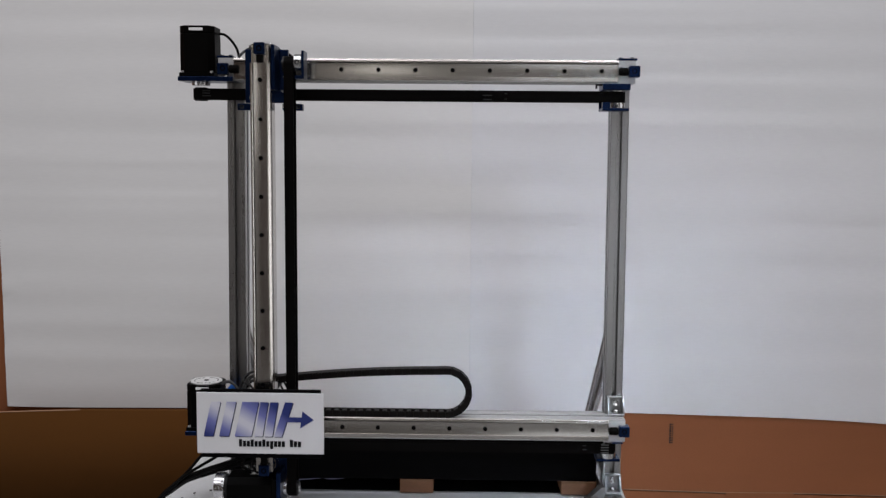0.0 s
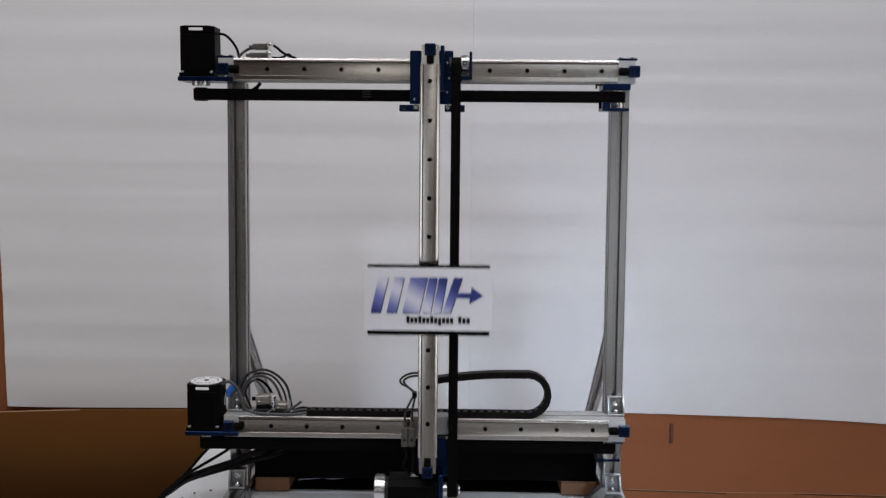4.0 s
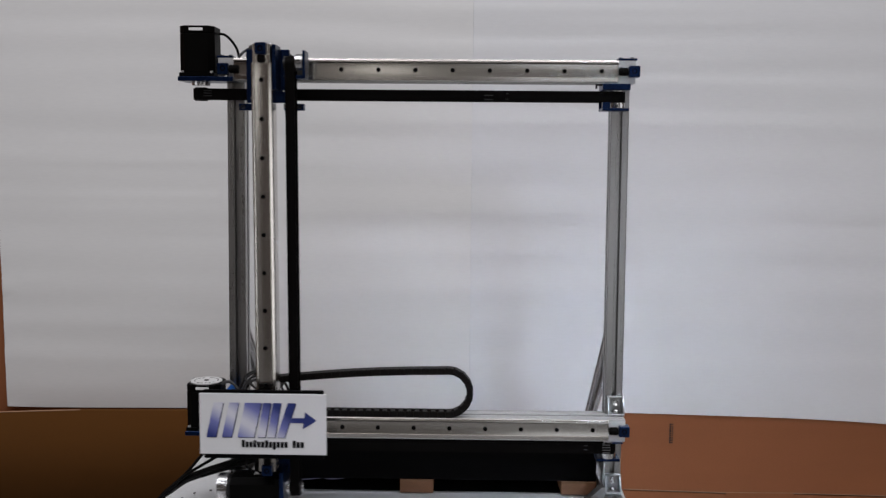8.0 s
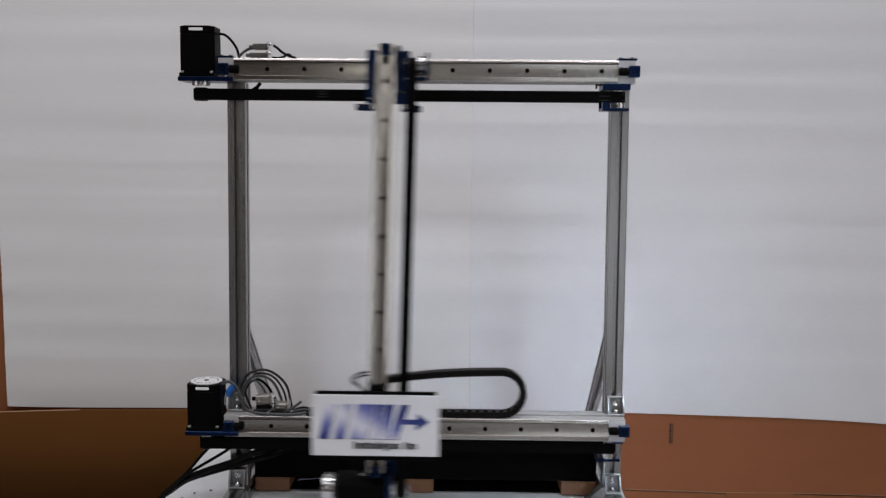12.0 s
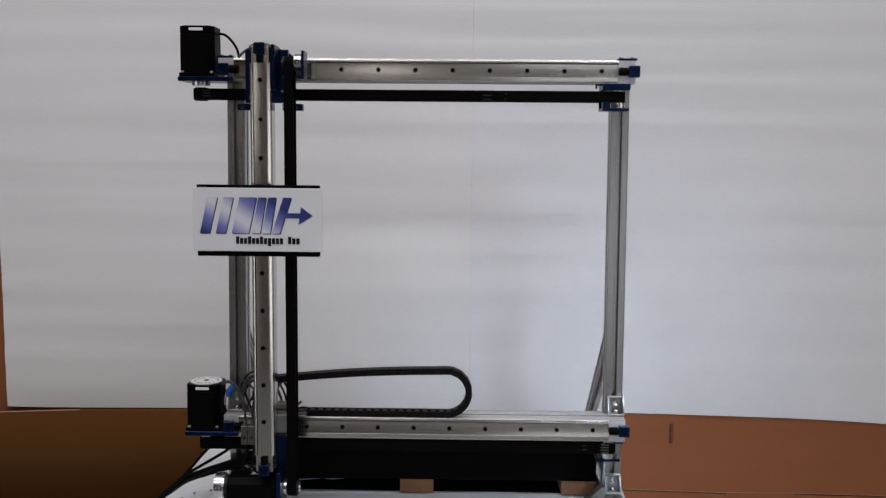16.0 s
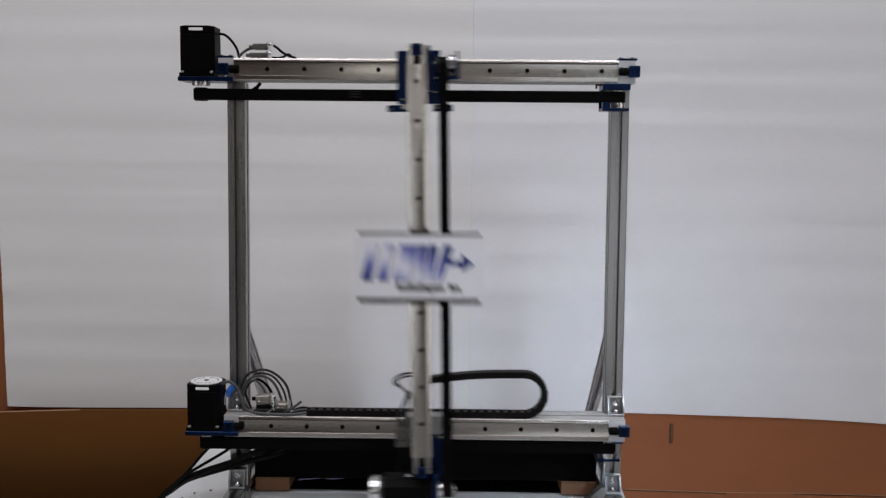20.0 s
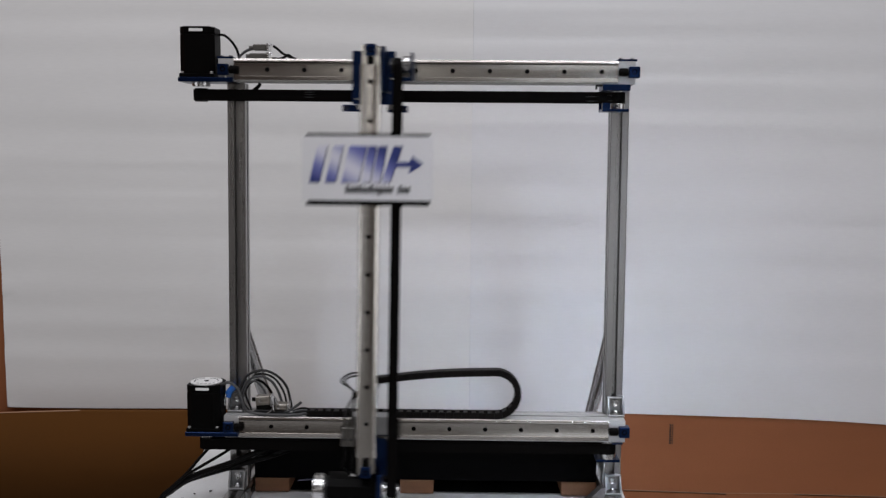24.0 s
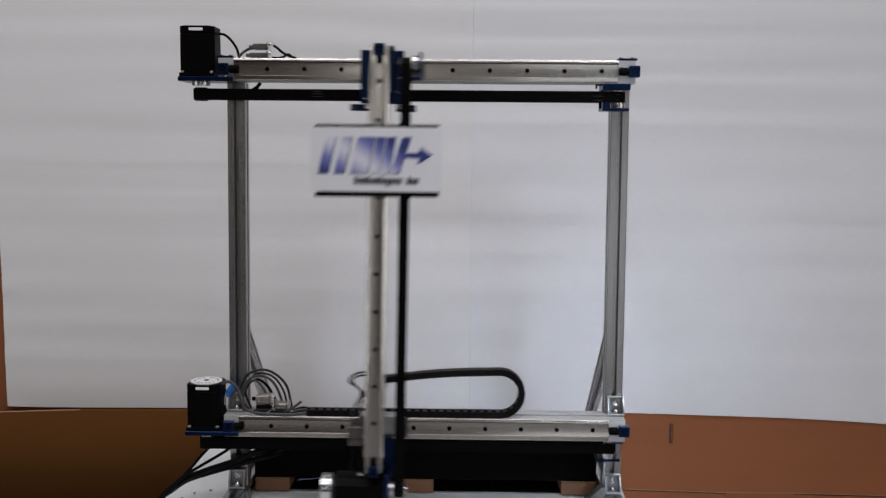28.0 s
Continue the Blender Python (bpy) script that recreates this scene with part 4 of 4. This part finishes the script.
# ---------------------------------------------------------------- loose cables and plugs
def cables():
    c = M["cable_grey"]
    k = M["cable_black"]
    solid("motor_cable", tube([(-0.3548, 0.03, 0.6510), (-0.345, 0.03, 0.6495), (-0.334, 0.03, 0.640), (-0.3255, 0.03, 0.627), (-0.322, 0.03, 0.6135)], 0.0021), k, (-0.34, 0.03, 0.64),
          "thin black cable arching from the upper motor", "cable")
    solid("motor_cable", tube([(-0.322, 0.028, 0.6135), (-0.316, 0.028, 0.620), (-0.308, 0.028, 0.6255), (-0.298, 0.028, 0.6285)], 0.0022), c, (-0.31, 0.028, 0.62),
          "grey cable entering a plug above the upper axis", "cable")
    for z0, z1, x0, x1 in ((0.6255, 0.6350, -0.2975, -0.2740), (0.6125, 0.6205, -0.3030, -0.2740)):
        bm = box(x0, x1, 0.02, 0.036, z0, z1, 0.0015)
        cyl((x0 - 0.003, 0.028, (z0 + z1) / 2), "x", 0.003, 0.008, 14, bm=bm)
        pg = thing("cable_plug", (x0, 0.028, z0), "grey plug lying on the upper axis", "plug", "plugs on the upper axis")
        body = part("hood", bm, M["plug_dark"], pg)
        part("flange", box(x1, x1 + 0.003, 0.016, 0.040, z0 - 0.0008, z1 + 0.0015, 0.0005), M["steel"], pg, "bright metal flange")
        screws(body, [(x1 + 0.006, 0.019, z1 - 0.001)], 0.0026, 0.005, FACE_RIGHT)
    solid("loose_lead", tube([(-0.2650, 0.028, 0.6330), (-0.2580, 0.028, 0.6285), (-0.250, 0.028, 0.6215), (-0.240, 0.03, 0.6165), (-0.228, 0.03, 0.6125)], 0.0021), k, (-0.25, 0.028, 0.615),
          "short black lead end above the upper axis", "cable")
    solid("loose_lead", tube([(-0.268, 0.03, 0.6135), (-0.256, 0.03, 0.6128), (-0.248, 0.03, 0.6150), (-0.240, 0.026, 0.6185), (-0.2345, 0.026, 0.6150), (-0.232, 0.026, 0.6122)], 0.0019), k, (-0.25, 0.03, 0.612),
          "short black lead end above the upper axis", "cable")
    solid("hanging_lead", tube([(-0.287, 0.030, 0.5720), (-0.292, 0.03, 0.5660), (-0.302, 0.032, 0.5585), (-0.309, 0.034, 0.5500)], 0.0030), k, (-0.30, 0.03, 0.555),
          "short black lead hanging under the upper axis", "cable")
    # by the lower motor
    solid("motor_cable", tube([(-0.3545, 0.010, 0.0690), (-0.3489, 0.006, 0.0726), (-0.3393, 0.005, 0.0742), (-0.3275, 0.004, 0.0656), (-0.3206, 0.003, 0.0492), (-0.3137, 0.002, 0.0308), (-0.2995, 0.0015, 0.0237), (-0.2684, 0.0015, 0.0208),
                               (-0.2303, 0.0015, 0.0212), (-0.215, 0.004, 0.0225), (-0.203, 0.010, 0.0235)], 0.0026), c, (-0.3, 0.003, 0.03), "grey cable running from the lower motor into the chain", "cable")
    loops = [([(-0.3138, 0.03, 0.0202), (-0.329, 0.03, 0.0447), (-0.3184, 0.03, 0.0769), (-0.299, 0.03, 0.0884), (-0.2796, 0.03, 0.0886), (-0.2605, 0.03, 0.0776), (-0.2476, 0.03, 0.0606), (-0.2415, 0.03, 0.036), (-0.2392, 0.03, 0.0205)], 0.0022, M["cable_dark"]),
             ([(-0.3168, 0.026, 0.0203), (-0.3242, 0.026, 0.0508), (-0.3103, 0.026, 0.0745), (-0.2939, 0.026, 0.0806), (-0.2766, 0.026, 0.0749), (-0.2647, 0.026, 0.0604), (-0.2558, 0.026, 0.0369), (-0.253, 0.026, 0.0205)], 0.0022, c),
             ([(-0.3099, 0.034, 0.0202), (-0.3201, 0.034, 0.0537), (-0.3043, 0.034, 0.0795), (-0.2829, 0.034, 0.0818), (-0.2656, 0.034, 0.0711), (-0.2523, 0.034, 0.0467), (-0.2486, 0.034, 0.0205)], 0.0018, M["cable_dark"]),
             ([(-0.3272, 0.038, 0.0205), (-0.3252, 0.038, 0.038), (-0.315, 0.038, 0.0626), (-0.2994, 0.038, 0.0707), (-0.2859, 0.038, 0.063), (-0.2744, 0.038, 0.0463), (-0.2687, 0.038, 0.0205)], 0.0021, k),
             ([(-0.3210, 0.022, 0.0205), (-0.3225, 0.022, 0.040), (-0.3140, 0.022, 0.0660), (-0.3010, 0.020, 0.0740), (-0.2880, 0.018, 0.0640), (-0.2810, 0.016, 0.0530)], 0.0016, c)]
    for pts, r, m in loops:
        solid("looped_cable", tube(pts, r), m, (pts[3][0], pts[3][1], 0.0205), "dark cable coiled in a loop above the lower axis", "cable", "coiled cables by the lower motor")
    for x0, x1, z0, z1, lean in ((-0.2967, -0.2716, 0.0357, 0.0516, 5), (-0.2645, -0.2430, 0.0278, 0.0385, -3)):
        bm = box(x0, x1, 0.004, 0.024, z0, z1, 0.002)
        for q in (0.32, 0.68):
            box(x0 + 0.003, x1 - 0.003, 0.0030, 0.0042, z0 + (z1 - z0) * q - 0.0008, z0 + (z1 - z0) * q + 0.0008, 0.0002, bm)
        mid = Vector(((x0 + x1) / 2, 0.014, (z0 + z1) / 2))
        bmesh.ops.rotate(bm, verts=bm.verts, cent=mid, matrix=Matrix.Rotation(radians(-lean), 3, "Y"))
        pg = thing("cable_plug", ((x0 + x1) / 2, 0.014, z0), "grey metal plug lying on the lower axis", "plug", "plugs on the lower axis")
        hood = part("hood", bm, M["plug"], pg)
        part("flange", box(x1 + 0.0002, x1 + 0.0028, 0.002, 0.026, z0 - 0.001, z1 + 0.001, 0.0005), M["steel"], pg, "bright metal flange")
        part("strain_relief", cyl((x0 - 0.003, 0.014, (z0 + z1) / 2), "x", 0.0035, 0.008, 14), M["rubber"], pg)
        screws(hood, [(x0 + 0.007, 0.0032, (z0 + z1) / 2)], 0.0022, 0.002, FACE_FRONT)
    solid("plug_rest", box(-0.298, -0.242, 0.006, 0.026, 0.0177, 0.0276, 0.001), M["dark_steel"], (-0.27, 0.014, 0.0177), "dark plate under the plugs on the lower axis", "plate")
    solid("plug_rest", box(-0.296, -0.270, 0.007, 0.022, 0.0277, 0.0354, 0.001), M["cable_black"], (-0.283, 0.014, 0.0277), "black cable block under a plug", "block")
    solid("loose_lead", tube([(-0.2475, 0.005, 0.0235), (-0.237, 0.006, 0.0290), (-0.2274, 0.008, 0.0352), (-0.2197, 0.010, 0.0411)], 0.0023), c, (-0.24, 0.006, 0.02), "short grey lead end on the lower axis", "cable")
    for pts in ([(-0.2690, 0.004, 0.0470), (-0.2640, 0.002, 0.0520), (-0.2600, 0.002, 0.0440), (-0.2585, 0.003, 0.0370)], [(-0.2705, 0.003, 0.0400), (-0.2670, 0.001, 0.0335), (-0.2700, 0.001, 0.0275), (-0.2760, 0.002, 0.0235)],
                [(-0.2680, 0.004, 0.0430), (-0.2650, 0.002, 0.0400), (-0.2665, 0.002, 0.0320), (-0.2640, 0.002, 0.0260)]):
        solid("plug_wire", tube(pts, 0.0011, 8), M["steel"], pts[0], "thin bare silver wire between the plugs", "wire", "wires between the plugs")
    for j in range(3):
        solid("chain_lead", tube([(-0.300, 0.0035 + 0.008 * j, 0.0262), (-0.29, 0.0035 + 0.008 * j, 0.0205), (-0.27, 0.0032 + 0.008 * j, 0.0202), (-0.235, 0.008 + 0.006 * j, 0.0206 + 0.002 * j), (-0.205, 0.017 + 0.005 * j, 0.0235)] if j == 0 else
                                 [(-0.236, 0.012 + 0.006 * j, 0.0206), (-0.222, 0.014 + 0.006 * j, 0.0215 + 0.002 * j), (-0.205, 0.017 + 0.005 * j, 0.0235)], 0.0024), (k, c, k)[j],
              (-0.25, 0.02, 0.02), "cable lying along the lower axis into the chain", "cable", "cables into the chain")
    solid("blue_clip", tube([(-0.350, 0.033, 0.042), (-0.348, 0.034, 0.050), (-0.343, 0.035, 0.056), (-0.337, 0.034, 0.061)], 0.0056, 12), M["tie"], (-0.345, 0.034, 0.046), "bright blue plastic cable sleeve beside the post", "sleeve")
    solid("ring_terminal", tube([(-0.354, 0.026, 0.030), (-0.3535, 0.026, 0.040), (-0.352, 0.028, 0.049)], 0.0022), M["steel"], (-0.353, 0.026, 0.03), "small bright metal terminal", "terminal")
    # heavy cables under the lower axis, running off the table
    runs = [([(-0.262, 0.080, -0.058), (-0.293, 0.036, -0.053), (-0.3155, 0.033, -0.0613), (-0.348, 0.033, -0.0748), (-0.3893, 0.033, -0.0894), (-0.4239, 0.033, -0.104), (-0.4488, 0.033, -0.1215), (-0.4669, 0.033, -0.138), (-0.490, 0.03, -0.175), (-0.51, 0.02, -0.30)], 0.0052),
            ([(-0.255, 0.085, -0.066), (-0.282, 0.040, -0.0638), (-0.3114, 0.036, -0.0713), (-0.3488, 0.036, -0.0829), (-0.3902, 0.036, -0.0955), (-0.4249, 0.036, -0.1081), (-0.4518, 0.036, -0.1267), (-0.4709, 0.036, -0.1432), (-0.496, 0.03, -0.19), (-0.52, 0.01, -0.32)], 0.0050),
            ([(-0.258, 0.082, -0.050), (-0.2855, 0.036, -0.0509), (-0.3099, 0.028, -0.0553), (-0.3345, 0.026, -0.0666), (-0.3737, 0.025, -0.0812), (-0.4082, 0.025, -0.0957), (-0.4379, 0.025, -0.1132), (-0.4599, 0.025, -0.1317), (-0.486, 0.02, -0.17), (-0.505, 0.02, -0.31)], 0.0036),
            ([(-0.373, 0.030, -0.038), (-0.3809, 0.030, -0.0452), (-0.3979, 0.030, -0.0635), (-0.4129, 0.030, -0.0817), (-0.4279, 0.030, -0.0979), (-0.450, 0.030, -0.1180), (-0.470, 0.03, -0.138), (-0.494, 0.02, -0.19), (-0.51, 0.02, -0.26)], 0.0026),
            ([(-0.330, 0.030, -0.036), (-0.341, 0.026, -0.0434), (-0.3626, 0.024, -0.0577), (-0.3901, 0.022, -0.074), (-0.4168, 0.020, -0.0904), (-0.4397, 0.020, -0.1098), (-0.462, 0.02, -0.130), (-0.484, 0.02, -0.165), (-0.50, 0.02, -0.25)], 0.0026)]
    for pts, r in runs:
        solid("power_cable", tube(pts, r, 12), k, pts[0], "black cable sagging from under the axis over the table edge", "cable", "cables under the lower axis")


# ---------------------------------------------------------------- what moves
LEFT, MID = -0.2661, -0.0040
TAU = 2 * math.pi


def ease(t, t0, t1, a, b):
    u = min(1, max(0, (t - t0) / (t1 - t0)))
    return a + (b - a) * (0.5 - 0.5 * math.cos(math.pi * u))


def stage_x(t):
    if t < 4.86:
        return ease(t, 1.145, 1.625, LEFT, MID)
    if t < 7.9:
        return ease(t, 4.88, 5.40, MID, LEFT)
    if t < 8.54:
        return ease(t, 7.97, 8.53, LEFT, 0.0576)
    if t < 11.72:
        return -0.0046 + 0.0622 * math.cos(TAU * (t - 8.5746) / 0.6296)
    if t < 16.5:
        return ease(t, 11.765, 12.295, 0.0576, LEFT)
    if t < 17.26:
        return ease(t, 16.595, 17.209, LEFT, 0.1187)
    if t < 22.29:
        return -0.0035 + 0.1222 * math.cos(TAU * (t - 17.2580) / 1.006)
    if t < 23.60:
        return ease(t, 22.30, 22.62, 0.1187, 0.1092)
    return min(0.1092, -0.0040 + 0.1235 * math.cos(TAU * (t - 23.6115) / 1.006)) if t < 23.8 else -0.0040 + 0.1235 * math.cos(TAU * (t - 23.6115) / 1.006)


def sign_z(t):
    if t < 1.13:
        return 0.0812 + 0.0470 * math.cos(TAU * (t - 0.291) / 0.564)
    if t < 1.69:
        return ease(t, 1.14, 1.66, 0.0325, 0.3385)
    if t < 4.89:
        return 0.2795 + 0.0595 * math.cos(TAU * (t - 1.69) / 0.640)
    if t < 5.48:
        return ease(t, 4.89, 5.46, 0.3390, 0.4921)
    if t < 7.33:
        return 0.4613 + 0.0308 * math.cos(TAU * (t - 5.487) / 0.4595)
    if t < 12.3:
        return ease(t, 7.33, 7.99, 0.4921, 0.0332)
    if t < 12.88:
        return ease(t, 12.305, 12.84, 0.0332, 0.3552)
    if t < 16.02:
        return 0.2945 + 0.0607 * math.cos(TAU * (t - 12.8795) / 0.6276)
    if t < 16.58:
        return ease(t, 16.07, 16.58, 0.3552, 0.0320)
    if t < 17.26:
        return ease(t, 16.58, 17.18, 0.0320, 0.4148)
    if t < 22.30:
        return 0.2937 + 0.1211 * math.cos(TAU * (t - 17.2615) / 0.8392)
    if t < 23.62:
        return ease(t, 22.60, 22.95, 0.4148, 0.3548)
    return 0.3548 + 0.1207 * math.cos(TAU * (t - 23.8647) / 1.006)


def thin_out(rows):
    """Drop rows in the middle of a rest."""
    same = lambda a, b: max(abs(u - v) for r, q in zip(a, b) for u, v in zip(r, q)) < 1e-7
    keep = [i for i in range(len(rows)) if i in (0, len(rows) - 1) or not (same(rows[i - 1][1], rows[i][1]) and same(rows[i][1], rows[i + 1][1]))]
    return [rows[i] for i in keep]


def row_lag(z):
    """Row readout delay, seconds at height z; the arm tilts to fit the view."""
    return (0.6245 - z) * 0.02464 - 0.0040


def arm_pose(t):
    foot, head = stage_x(t + row_lag(ARM_BASE[2])), stage_x(t + row_lag(0.62))
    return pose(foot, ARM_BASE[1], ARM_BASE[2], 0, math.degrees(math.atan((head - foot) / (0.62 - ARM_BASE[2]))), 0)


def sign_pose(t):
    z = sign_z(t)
    return pose(stage_x(t + row_lag(z)), SIGN_Y, z)


def mark_pose(mark, offset, z, t):
    """A worn mark on a level belt, which runs with the arm and turns out of sight at the idler."""
    x, y, r = offset + stage_x(t), 0.0107, 0.0128
    turn = min(radians(80), max(0.0, (x - IDLER_X) / r))
    bx, by, bz = ORIGIN[mark]
    return pose(min(x, IDLER_X) + r * math.sin(turn) - bx, y + r * (1 - math.cos(turn)) - by, z - bz, 0, 0, math.degrees(turn))


def motions():
    times = [k / 15 for k in range(28 * 15 + 1)]
    walk(ARM, thin_out([(t, arm_pose(t)) for t in times]))
    walk(SIGN, thin_out([(t, sign_pose(t)) for t in times]))
    for mark, offset, z in BELT_MARKS:
        walk(mark, thin_out([(t, mark_pose(mark, offset, z, t)) for t in times]))
    for i, ob in enumerate(CHAIN_LINKS):
        s = (i + 0.5) * PITCH
        if s < loop_x(LEFT) - FIX_X - 0.002:
            continue
        walk(ob, thin_out([(t, link_pose(s, stage_x(t + row_lag(0.08)))) for t in times]))


room()
backdrop()
table()
beam()
frame_bars()
level_axis(0.5927, "upper level linear axis with belt drive and black motor", 0.5525, False)
level_axis(0.0, "lower level linear axis with belt drive and black motor", -0.0345, True)
ARM = arm()
SIGN = sign()
CHAIN, CHAIN_LINKS = chain()
cables()
motions()
